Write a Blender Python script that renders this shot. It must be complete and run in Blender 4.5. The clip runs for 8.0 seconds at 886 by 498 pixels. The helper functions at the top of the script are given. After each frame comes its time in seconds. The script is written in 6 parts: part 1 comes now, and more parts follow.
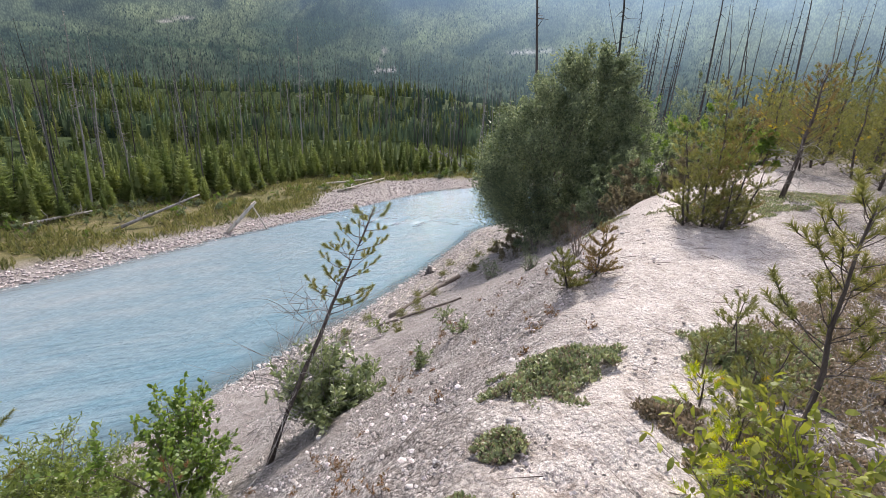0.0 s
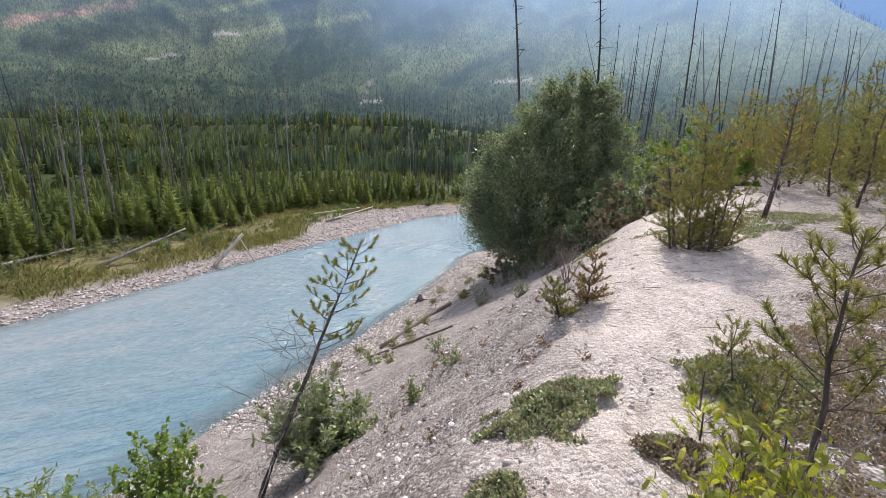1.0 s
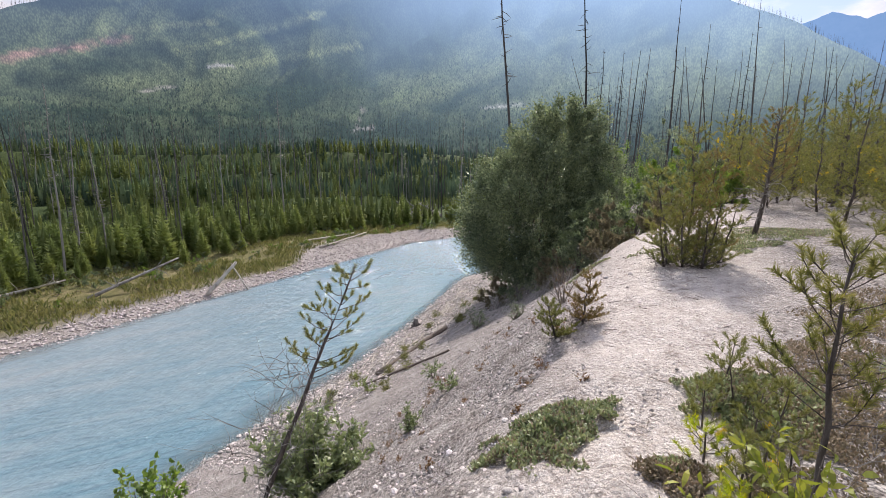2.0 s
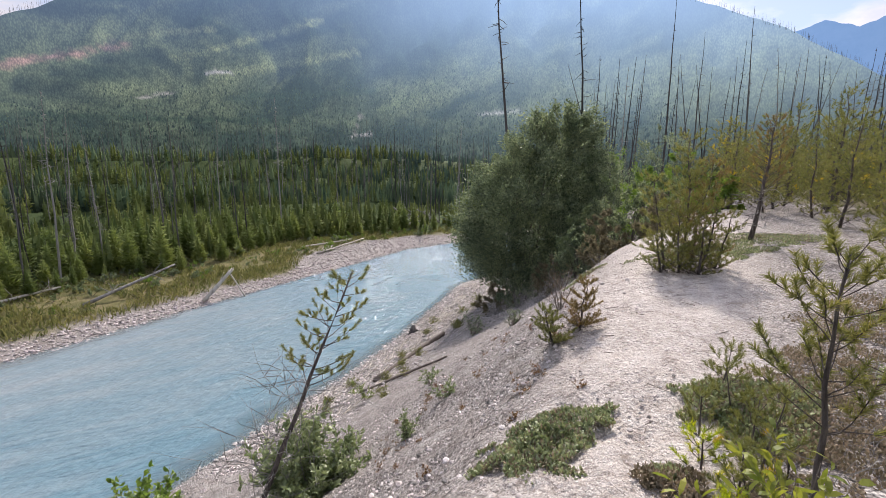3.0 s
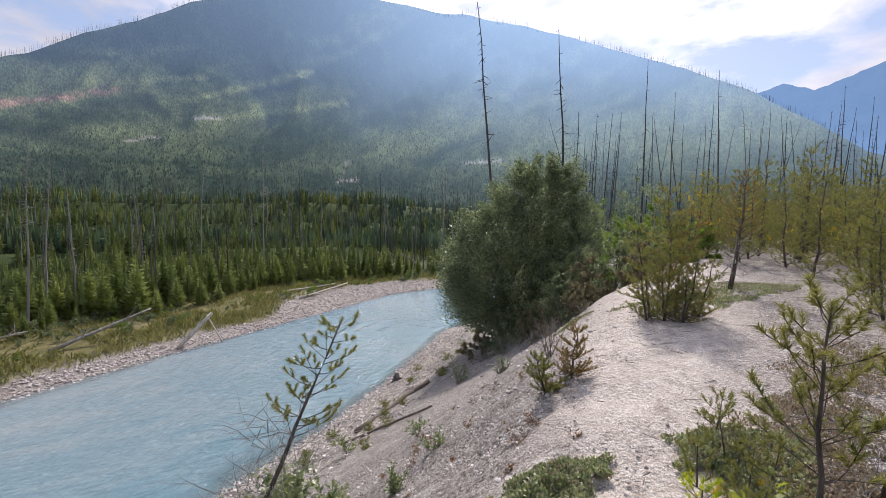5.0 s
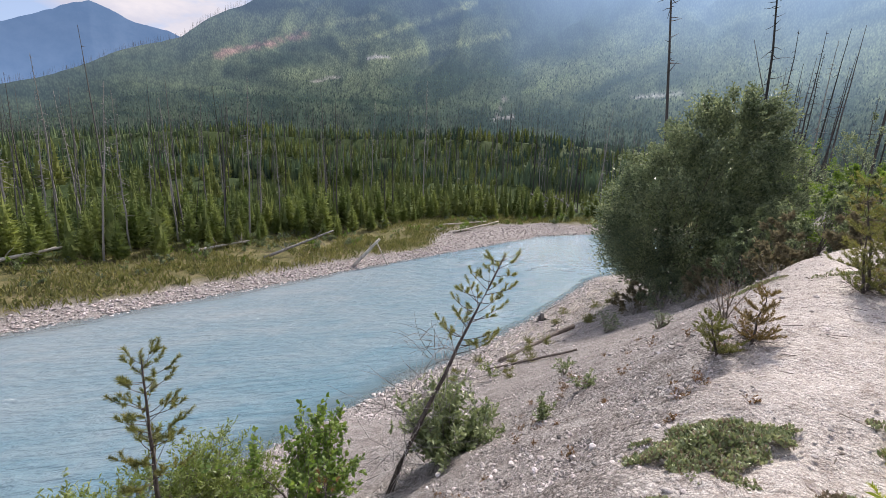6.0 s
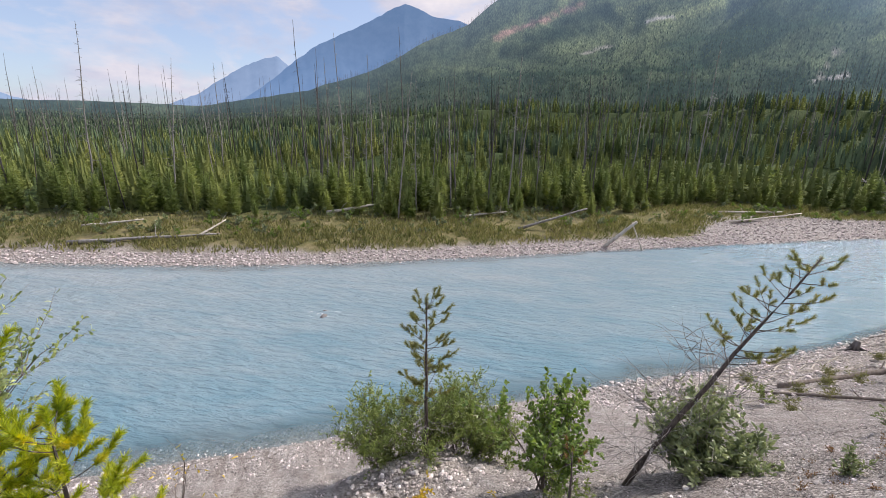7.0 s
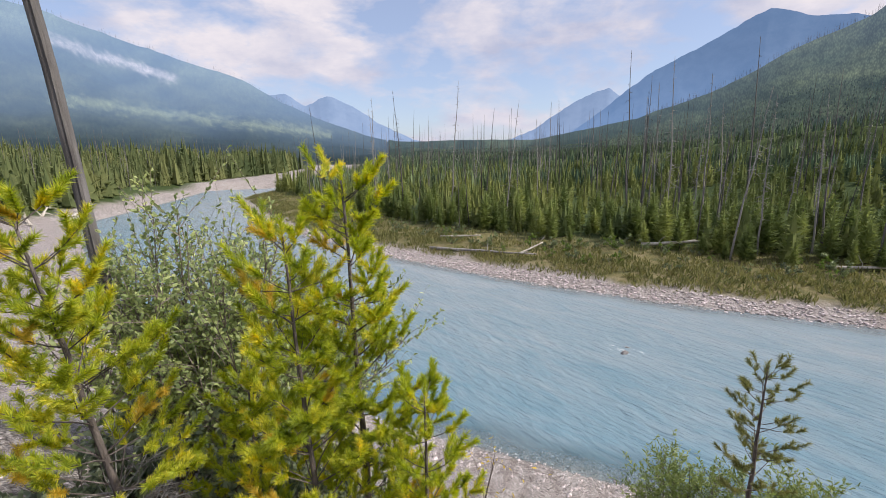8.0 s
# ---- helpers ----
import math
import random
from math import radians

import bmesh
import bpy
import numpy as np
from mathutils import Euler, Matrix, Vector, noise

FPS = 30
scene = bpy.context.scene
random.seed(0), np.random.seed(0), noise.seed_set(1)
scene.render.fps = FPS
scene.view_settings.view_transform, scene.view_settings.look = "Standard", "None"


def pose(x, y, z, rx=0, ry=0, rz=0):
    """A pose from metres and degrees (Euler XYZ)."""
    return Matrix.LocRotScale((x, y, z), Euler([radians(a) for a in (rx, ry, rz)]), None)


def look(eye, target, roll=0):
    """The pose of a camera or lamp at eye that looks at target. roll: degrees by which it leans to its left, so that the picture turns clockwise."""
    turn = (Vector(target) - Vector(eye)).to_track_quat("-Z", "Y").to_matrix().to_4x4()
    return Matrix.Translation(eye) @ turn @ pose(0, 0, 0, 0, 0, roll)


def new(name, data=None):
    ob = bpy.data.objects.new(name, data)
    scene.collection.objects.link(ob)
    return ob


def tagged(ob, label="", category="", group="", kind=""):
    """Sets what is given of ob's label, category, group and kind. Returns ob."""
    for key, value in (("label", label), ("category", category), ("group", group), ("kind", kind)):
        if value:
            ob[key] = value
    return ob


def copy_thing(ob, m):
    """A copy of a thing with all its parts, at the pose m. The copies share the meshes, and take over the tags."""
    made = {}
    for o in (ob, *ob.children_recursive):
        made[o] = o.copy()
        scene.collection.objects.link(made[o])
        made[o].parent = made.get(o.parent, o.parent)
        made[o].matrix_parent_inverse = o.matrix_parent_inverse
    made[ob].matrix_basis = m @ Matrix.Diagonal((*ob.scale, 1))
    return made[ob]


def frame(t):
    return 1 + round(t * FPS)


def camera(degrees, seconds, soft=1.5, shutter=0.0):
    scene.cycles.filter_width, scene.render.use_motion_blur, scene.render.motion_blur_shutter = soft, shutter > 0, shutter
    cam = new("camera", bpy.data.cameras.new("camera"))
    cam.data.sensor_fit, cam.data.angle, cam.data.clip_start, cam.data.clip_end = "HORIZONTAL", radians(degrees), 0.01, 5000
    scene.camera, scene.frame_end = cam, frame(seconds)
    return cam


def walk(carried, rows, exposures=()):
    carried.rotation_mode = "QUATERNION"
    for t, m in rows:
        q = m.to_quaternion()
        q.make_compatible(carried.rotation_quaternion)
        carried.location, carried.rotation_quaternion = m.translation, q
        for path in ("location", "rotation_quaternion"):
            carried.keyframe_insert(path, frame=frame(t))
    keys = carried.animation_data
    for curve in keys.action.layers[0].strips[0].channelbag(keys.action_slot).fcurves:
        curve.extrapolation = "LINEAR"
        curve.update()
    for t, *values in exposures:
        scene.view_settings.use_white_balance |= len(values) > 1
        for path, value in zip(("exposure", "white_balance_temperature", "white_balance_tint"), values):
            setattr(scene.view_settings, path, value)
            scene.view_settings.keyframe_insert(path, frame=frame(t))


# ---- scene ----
cam = camera(90.3, 8.0, soft=0.6)
# seconds, x, y, z, yaw, pitch, roll
PATH = [
    (0.0, 0.000, 0.000, 1.600, 0.00, -16.74, 1.96),
    (0.5, -0.001, 0.028, 1.621, -0.45, -15.45, 1.41),
    (1.0, 0.012, 0.065, 1.646, -1.29, -13.33, 0.55),
    (1.5, 0.015, 0.077, 1.633, -1.81, -11.59, -0.18),
    (2.0, 0.024, 0.081, 1.634, -1.99, -10.25, -0.58),
    (3.5, 0.046, 0.088, 1.647, -2.97, -8.38, -0.54),
    (4.0, 0.099, 0.116, 1.702, -6.22, 0.07, -0.60),
    (4.2, 0.102, 0.107, 1.734, -7.62, 2.56, -0.74),
    (5.3, -0.147, -0.050, 1.656, -0.75, -6.87, 0.84),
    (5.5, -0.176, -0.101, 1.679, 2.81, -8.61, 1.30),
    (6.0, -0.281, -0.215, 1.694, 14.67, -11.75, 1.93),
    (6.5, -0.372, -0.367, 1.706, 29.02, -14.12, 1.85),
    (7.0, -0.425, -0.432, 1.726, 46.77, -15.66, 1.16),
    (7.5, -0.450, -0.469, 1.750, 66.62, -15.06, -0.24),
    (8.0, -0.462, -0.597, 1.778, 86.37, -12.21, -0.78),
]
walk(cam, [(t, pose(x, y, z, 90 + p, 0, w) @ pose(0, 0, 0, 0, 0, r)) for t, x, y, z, w, p, r in PATH],
     exposures=[(t, e, 6380, 14) for t, e in ((0.0, 0.32), (1.5, 0.20), (3.5, 0.08), (4.2, -0.18), (5.3, 0.06), (6.5, 0.13), (8.0, 0.07))])

# ---------------------------------------------------------------- light
SUN_AZ, SUN_EL = -14.0, 43.0          # degrees; azimuth counts left of straight ahead
SKY_GAIN, SUN_GAIN = 0.128, 4.6


def nodes_of(tree):
    def make(kind, **values):
        n = tree.nodes.new(kind)
        for k, v in values.items():
            n.inputs[k].default_value = v
        return n
    return make, tree.links.new


def build_world():
    w = bpy.data.worlds.new("sky")
    scene.world = w
    w.use_nodes = True
    tree = w.node_tree
    tree.nodes.clear()
    make, link = nodes_of(tree)
    out, bg = make("ShaderNodeOutputWorld"), make("ShaderNodeBackground", Strength=SKY_GAIN)
    sky = make("ShaderNodeTexSky")
    sky.sky_type, sky.sun_disc = "NISHITA", False
    sky.sun_elevation, sky.sun_rotation = radians(SUN_EL), radians(-SUN_AZ)
    sky.dust_density, sky.air_density, sky.altitude = 2.5, 1.0, 1200
    coord = make("ShaderNodeTexCoord")
    scale = make("ShaderNodeMapping")
    scale.inputs["Scale"].default_value = (1.0, 1.0, 2.4)
    link(coord.outputs["Generated"], scale.inputs["Vector"])
    big = make("ShaderNodeTexNoise", Scale=4.6, Detail=9.0, Roughness=0.56, Distortion=0.15)
    link(scale.outputs[0], big.inputs["Vector"])
    ramp = make("ShaderNodeValToRGB")
    ramp.color_ramp.elements[0].position, ramp.color_ramp.elements[1].position = 0.42, 0.58
    link(big.outputs["Fac"], ramp.inputs["Fac"])
    lift = make("ShaderNodeTexNoise", Scale=5.0, Detail=6.0, Roughness=0.6)
    link(scale.outputs[0], lift.inputs["Vector"])
    tone = make("ShaderNodeValToRGB")
    tone.color_ramp.elements[0].position, tone.color_ramp.elements[1].position = 0.35, 0.68
    tone.color_ramp.elements[0].color, tone.color_ramp.elements[1].color = (3.8, 4.05, 5.1, 1), (6.4, 6.05, 6.2, 1)
    link(lift.outputs["Fac"], tone.inputs["Fac"])
    veil = make("ShaderNodeMix")
    veil.data_type = "RGBA"
    veil.inputs["Factor"].default_value = 0.30
    mix = make("ShaderNodeMix")
    mix.data_type = "RGBA"
    link(sky.outputs[0], veil.inputs[6])
    veil.inputs[7].default_value = (5.5, 6.2, 8.2, 1)
    link(ramp.outputs["Color"], mix.inputs["Factor"])
    link(veil.outputs[2], mix.inputs[6])
    # cloud lit through, brighter round the sun
    toward = make("ShaderNodeVectorMath")
    toward.operation = "DOT_PRODUCT"
    toward.inputs[1].default_value = (-math.sin(radians(SUN_AZ)) * math.cos(radians(SUN_EL)), math.cos(radians(SUN_AZ)) * math.cos(radians(SUN_EL)), math.sin(radians(SUN_EL)))
    link(coord.outputs["Generated"], toward.inputs[0])
    shine = make("ShaderNodeMapRange")
    shine.inputs["From Min"].default_value, shine.inputs["From Max"].default_value = 0.72, 0.97
    shine.inputs["To Min"].default_value, shine.inputs["To Max"].default_value = 1.0, 2.7
    link(toward.outputs["Value"], shine.inputs["Value"])
    bright = make("ShaderNodeVectorMath")
    bright.operation = "SCALE"
    link(tone.outputs["Color"], bright.inputs[0])
    link(shine.outputs[0], bright.inputs["Scale"])
    link(bright.outputs[0], mix.inputs[7])
    link(mix.outputs[2], bg.inputs["Color"])
    link(bg.outputs[0], out.inputs[0])


build_world()
az, el = radians(SUN_AZ), radians(SUN_EL)
sun = new("sun", bpy.data.lights.new("sun", "SUN"))
sun.data.energy, sun.data.angle, sun.data.color = SUN_GAIN, radians(5.0), (1.0, 0.93, 0.82)
sun.matrix_world = look((-math.sin(az) * math.cos(el) * 50, math.cos(az) * math.cos(el) * 50, math.sin(el) * 50), (0, 0, 0))

# ---------------------------------------------------------------- terrain shape
WATER = -7.6
NEAR_SHORE = ((-220, 330), (-150, 210), (-122, 140), (-109, 101), (-88, 69), (-72, 42), (-50, 29), (-35, 19.5), (-17, 14.0),
              (-5, 12.5), (0, 12.2), (10, 11.9), (18, 11.3), (24, 11.3), (35, 12.0), (45, 9), (55, 1), (65, -12), (90, -48), (140, -120))
FAR_SHORE = ((-220, 400), (-130, 230), (-100, 150), (-84, 105), (-75, 75), (-50, 54), (-35, 44), (-19, 36.4), (-8, 32.4), (2.5, 29.9),
             (15, 28.5), (24, 27.7), (36, 26.2), (50, 24.4), (56, 21), (65, 11), (90, -22), (140, -92))
SKYLINE = ((-180, 12), (-120, 12), (-75, 12), (-60, 7), (-51.5, 5.4), (-48, 6.8), (-44, 10), (-39, 13.6), (-36, 15.1), (-32.6, 16.9), (-27.6, 18.7),
           (-20.8, 21.4), (-14.3, 23.4), (-7.6, 24.5), (-1.7, 25.3), (5.6, 26.2), (8.0, 26.5), (9.2, 27.0), (10.6, 26.4), (13.8, 26.0), (18.8, 24.9), (24.5, 23.0),
           (28, 21.1), (34, 18.2), (38, 15.6), (41.5, 13.7), (44.3, 11.5), (50, 9.3), (56.4, 5.9), (63, 3.7), (74.5, 1.7), (92, 1.5),
           (96, 2.4), (101.6, 4.5), (105.3, 6.2), (109.3, 8.5), (114.7, 9.9), (119.5, 11.3), (126.4, 13.4), (140, 15), (180, 12))


def curve(table, v):
    return np.interp(v, [p[0] for p in table], [p[1] for p in table])


def value_noise(x, y, seed=0):
    xi, yi = np.floor(x), np.floor(y)
    fx, fy = x - xi, y - yi
    fx, fy = fx * fx * (3 - 2 * fx), fy * fy * (3 - 2 * fy)

    def h(i, j):
        v = np.sin(i * 127.1 + j * 311.7 + seed * 74.7) * 43758.5453
        return v - np.floor(v)
    return (h(xi, yi) * (1 - fx) + h(xi + 1, yi) * fx) * (1 - fy) + (h(xi, yi + 1) * (1 - fx) + h(xi + 1, yi + 1) * fx) * fy - 0.5


def fbm(x, y, octaves=4, seed=0):
    return sum(value_noise(x * 2 ** k, y * 2 ** k, seed + k) / 2 ** k for k in range(octaves))


def along(x, y):
    return 0.4 * x + 0.9165 * y, -0.9165 * x + 0.4 * y


def soft_min(p, q, w):
    h = np.clip(0.5 + 0.5 * (q - p) / w, 0, 1)
    return q * (1 - h) + p * h - w * h * (1 - h)


CREST = ((-8, 1.55), (0, 0.55), (6, 0.5), (9, 0.05), (11, -0.5), (15, -1.7), (22, -3.0), (40, -3.6))     # where the bluff's top breaks off
BUMPS = ((-6.3, 4.5, 0.75, 1.4), (1.3, 5.2, 0.12, 0.6))     # x, y, height, radius


def mountain_z(x, y):
    r, bearing = np.hypot(x, y), np.degrees(np.arctan2(-x, y))
    far = np.where(bearing > 93, 2600.0, 1800.0)
    top = np.tan(np.radians(curve(SKYLINE, bearing))) * far + 5
    t = np.clip((r - 150) / (far - 150), 0, 1.15)
    rise = top * np.where(t < 1, t ** 1.8, 1 - 3 * (t - 1))
    gully = fbm(bearing * 0.22 + fbm(r / 300, bearing * .05, 3, 5), r / 900, 4, 3)
    return rise * (1 + 0.20 * gully * np.clip(4 * t * (1 - t), 0, 1)) + 9 * fbm(x / 120, y / 120, 4, 9) * np.clip(t * 3, 0, 1)


def ground_z(x, y):
    a, n = along(x, y)
    near, far = curve(NEAR_SHORE, a), curve(FAR_SHORE, a)
    r = np.hypot(x, y)
    crest = curve(CREST, a) + 0.22 * fbm(a * 0.5, a * 0 + 3.3, 3, 2)
    d = near - n
    flat = 0.045 * np.clip(a - 3, 0, 12) * np.clip(1.2 - n * 0.1, 0, 1) + 0.05 * fbm(x * .6, y * .6, 3, 1)
    flat = flat - 5.0 * np.clip((r - 45) / 60, 0, 1)
    steep = np.clip(7.35 / np.maximum(near - 1.4 - crest, 3.0), 0.12, 0.78)
    bank = WATER + np.where(d < 0, np.maximum(0.22 * d, -1.3), np.where(d < 1.4, 0.17 * d, 0.24 + (d - 1.4) * steep))
    u = np.clip((n - crest) / np.maximum(near - 1.4 - crest, 3.0), 0, 1)
    bank = bank - 2.2 * u * (1 - u)                                   # hollow face, steeper at the top
    bank = bank + np.clip(d * 0.5, 0, 1) * (0.30 * fbm(a * 0.28, n * 0.10, 3, 4) + 0.16 * fbm(a * 1.6, n * 0.35, 3, 6))
    z_near = soft_min(bank, flat, 0.55)
    for bx, by, bh, br in BUMPS:
        z_near = z_near + bh * np.exp(-((x - bx) ** 2 + (y - by) ** 2) / br ** 2)
    e = n - far
    z_far = WATER + np.where(e < 0, np.maximum(0.2 * e, -1.3), np.where(e < 5, 0.13 * e, 0.65 + 0.05 * np.minimum(e - 5, 14)))
    z_far = z_far + np.clip((e - 3) / 8, 0, 1) * 0.5 * fbm(x * .12, y * .12, 3, 11) + np.clip((e - 25) / 100, 0, 1) * 2.0 * (0.1 + fbm(x / 40, y / 40, 3, 12))
    step = e + 14 * fbm(x / 45, y / 45, 3, 13)
    slope_side = np.clip((78 - np.degrees(np.arctan2(-x, y))) / 34, 0.0, 1.0)
    for edge, rise in ((46, 2.6), (92, 4.0), (150, 6.0)):
        s = np.clip((step - edge) / 9, 0, 1)
        z_far = z_far + rise * slope_side * s * s * (3 - 2 * s)
    z_far = z_far + 0.012 * np.clip(r - 120, 0, 4000)
    z = np.where(n < 0.5 * (near + far), z_near, z_far)
    return np.where(r > 140, np.maximum(z, -5.5 + mountain_z(x, y)), z)


def ground_at(x, y):
    return float(ground_z(np.array([float(x)]), np.array([float(y)]))[0])

# ---------------------------------------------------------------- materials


def material(name, colors, scale=6.0, rough=0.85, bump=0.3, bump_scale=40.0, through_light=0.0, vary=0.0, detail=6.0, island=0.0, stretch=(1, 1, 1), spec=0.3, dist=0.02):
    """A grained surface: two colours mixed by noise at two scales, fine relief, and for leaves a share of light that passes through."""
    m = bpy.data.materials.new(name)
    m.use_nodes = True
    tree = m.node_tree
    tree.nodes.clear()
    make, link = nodes_of(tree)
    out = make("ShaderNodeOutputMaterial")
    coord = make("ShaderNodeTexCoord")
    mapping = make("ShaderNodeMapping")
    mapping.inputs["Scale"].default_value = stretch
    link(coord.outputs["Object"], mapping.inputs["Vector"])
    coarse = make("ShaderNodeTexNoise", Scale=scale, Detail=detail, Roughness=0.6)
    link(mapping.outputs[0], coarse.inputs["Vector"])
    ramp = make("ShaderNodeValToRGB")
    els = ramp.color_ramp.elements
    els[0].position, els[1].position = 0.32, 0.68
    els[0].color, els[1].color = (*colors[0], 1), (*colors[-1], 1)
    for k, c in enumerate(colors[1:-1]):
        els.new(0.32 + 0.36 * (k + 1) / (len(colors) - 1)).color = (*c, 1)
    link(coarse.outputs["Fac"], ramp.inputs["Fac"])
    col = ramp.outputs["Color"]
    if vary or island:
        hsv = make("ShaderNodeHueSaturation")
        src = make("ShaderNodeObjectInfo").outputs["Random"] if vary else make("ShaderNodeNewGeometry").outputs["Random Per Island"]
        amount = vary or island
        rng_map = make("ShaderNodeMapRange")
        rng_map.inputs["To Min"].default_value, rng_map.inputs["To Max"].default_value = 1 - amount, 1 + amount
        link(src, rng_map.inputs["Value"])
        link(rng_map.outputs[0], hsv.inputs["Value"])
        hue = make("ShaderNodeMapRange")
        hue.inputs["To Min"].default_value, hue.inputs["To Max"].default_value = 0.5 + amount * 0.05, 0.5 - amount * 0.05
        link(src, hue.inputs["Value"])
        link(hue.outputs[0], hsv.inputs["Hue"])
        link(col, hsv.inputs["Color"])
        col = hsv.outputs[0]
    bsdf = make("ShaderNodeBsdfPrincipled", Roughness=rough)
    bsdf.inputs["Specular IOR Level"].default_value = spec
    link(col, bsdf.inputs["Base Color"])
    if bump:
        fine = make("ShaderNodeTexNoise", Scale=bump_scale, Detail=5.0, Roughness=0.65)
        link(mapping.outputs[0], fine.inputs["Vector"])
        relief = make("ShaderNodeBump", Strength=bump, Distance=dist)
        link(fine.outputs["Fac"], relief.inputs["Height"])
        link(relief.outputs[0], bsdf.inputs["Normal"])
    if through_light:
        trans = make("ShaderNodeBsdfTranslucent")
        tint = make("ShaderNodeHueSaturation", Saturation=1.15, Value=1.7)
        link(col, tint.inputs["Color"])
        link(tint.outputs[0], trans.inputs["Color"])
        both = make("ShaderNodeMixShader", Fac=through_light)
        link(bsdf.outputs[0], both.inputs[1])
        link(trans.outputs[0], both.inputs[2])
        link(both.outputs[0], out.inputs[0])
    else:
        link(bsdf.outputs[0], out.inputs[0])
    return m


def ground_material():
    """Pale limestone gravel, grass and forest litter, mixed by the zones that the sheet carries."""
    m = bpy.data.materials.new("gravel_ground")
    m.use_nodes = True
    tree = m.node_tree
    tree.nodes.clear()
    make, link = nodes_of(tree)
    out = make("ShaderNodeOutputMaterial")
    coord = make("ShaderNodeTexCoord").outputs["Object"]
    stir = make("ShaderNodeTexNoise", Scale=9.0, Detail=4.0, Roughness=0.7)
    link(coord, stir.inputs["Vector"])
    warp = make("ShaderNodeVectorMath")
    warp.operation = "MULTIPLY_ADD"
    warp.inputs[1].default_value = (0.09, 0.09, 0.09)
    link(stir.outputs["Color"], warp.inputs[0])
    link(coord, warp.inputs[2])
    bsdf = make("ShaderNodeBsdfPrincipled", Roughness=0.95)
    bsdf.inputs["Specular IOR Level"].default_value = 0.15

    def noise_ramp(scale, colors, lo=0.3, hi=0.7, detail=8.0, rough=0.65):
        n = make("ShaderNodeTexNoise", Scale=scale, Detail=detail, Roughness=rough)
        link(coord, n.inputs["Vector"])
        r = make("ShaderNodeValToRGB")
        e = r.color_ramp.elements
        e[0].position, e[1].position = lo, hi
        e[0].color, e[1].color = (*colors[0], 1), (*colors[-1], 1)
        for k, c in enumerate(colors[1:-1]):
            e.new(lo + (hi - lo) * (k + 1) / (len(colors) - 1)).color = (*c, 1)
        link(n.outputs["Fac"], r.inputs["Fac"])
        return r.outputs["Color"]

    def blend(f, a, b, kind="MIX"):
        x = make("ShaderNodeMix")
        x.data_type, x.blend_type = "RGBA", kind
        if isinstance(f, float):
            x.inputs["Factor"].default_value = f
        else:
            link(f, x.inputs["Factor"])
        link(a, x.inputs[6])
        link(b, x.inputs[7])
        return x.outputs[2]

    zone = make("ShaderNodeAttribute")
    zone.attribute_name = "zone"
    split = make("ShaderNodeSeparateColor")
    link(zone.outputs["Color"], split.inputs[0])
    def pebble(scale, dark, light, joint=0.35):
        """Cells of random grey with dark joints."""
        cells = make("ShaderNodeTexVoronoi", Scale=scale, Randomness=1.0)
        link(warp.outputs[0], cells.inputs["Vector"])
        grey = make("ShaderNodeSeparateColor")
        link(cells.outputs["Color"], grey.inputs[0])
        r = make("ShaderNodeValToRGB")
        e = r.color_ramp.elements
        e[0].position, e[1].position = 0.0, 1.0
        e[0].color, e[1].color = (*dark, 1), (*light, 1)
        link(grey.outputs["Red"], r.inputs["Fac"])
        gap = make("ShaderNodeMapRange")
        gap.inputs["From Min"].default_value, gap.inputs["From Max"].default_value = 0.30, 0.75
        gap.inputs["To Min"].default_value, gap.inputs["To Max"].default_value = 1.0, joint
        link(cells.outputs["Distance"], gap.inputs["Value"])
        x = make("ShaderNodeMix")
        x.data_type, x.blend_type = "RGBA", "MULTIPLY"
        x.inputs["Factor"].default_value = 1.0
        link(r.outputs["Color"], x.inputs[6])
        link(gap.outputs[0], x.inputs[7])
        return x.outputs[2], cells

    coarse, pebbles = pebble(26.0, (0.30, 0.265, 0.245), (1.0, 0.97, 0.94), 0.22)
    small, _ = pebble(70.0, (0.36, 0.32, 0.295), (1.0, 0.97, 0.94), 0.3)
    pick = make("ShaderNodeTexNoise", Scale=5.0, Detail=5.0, Roughness=0.7)
    link(coord, pick.inputs["Vector"])
    share = make("ShaderNodeMapRange")
    share.inputs["From Min"].default_value, share.inputs["From Max"].default_value = 0.42, 0.60
    link(pick.outputs["Fac"], share.inputs["Value"])
    gravel = blend(share.outputs[0], small, coarse)
    soil = noise_ramp(2.3, [(0.25, 0.19, 0.15), (0.59, 0.525, 0.475), (0.93, 0.89, 0.86)], 0.34, 0.59, 11.0, 0.78)
    gravel = blend(0.48, gravel, soil, "MULTIPLY")
    # rills where the scree slides: long down the bank, narrow across it
    run = make("ShaderNodeCombineXYZ")
    for slot, way in (("X", (1.5, 3.44, 0)), ("Y", (-0.50, 0.22, 0)), ("Z", (0, 0, 0.5))):
        d = make("ShaderNodeVectorMath")
        d.operation = "DOT_PRODUCT"
        d.inputs[1].default_value = way
        link(coord, d.inputs[0])
        link(d.outputs["Value"], run.inputs[slot])
    rill = make("ShaderNodeTexNoise", Scale=1.0, Detail=9.0, Roughness=0.72, Distortion=0.35)
    link(run.outputs[0], rill.inputs["Vector"])
    rill_tone = make("ShaderNodeValToRGB")
    e_ = rill_tone.color_ramp.elements
    e_[0].position, e_[1].position = 0.36, 0.60
    e_[0].color, e_[1].color = (0.42, 0.36, 0.33, 1), (1.0, 0.98, 0.97, 1)
    link(rill.outputs["Fac"], rill_tone.inputs["Fac"])
    gravel = blend(0.5, gravel, rill_tone.outputs["Color"], "MULTIPLY")
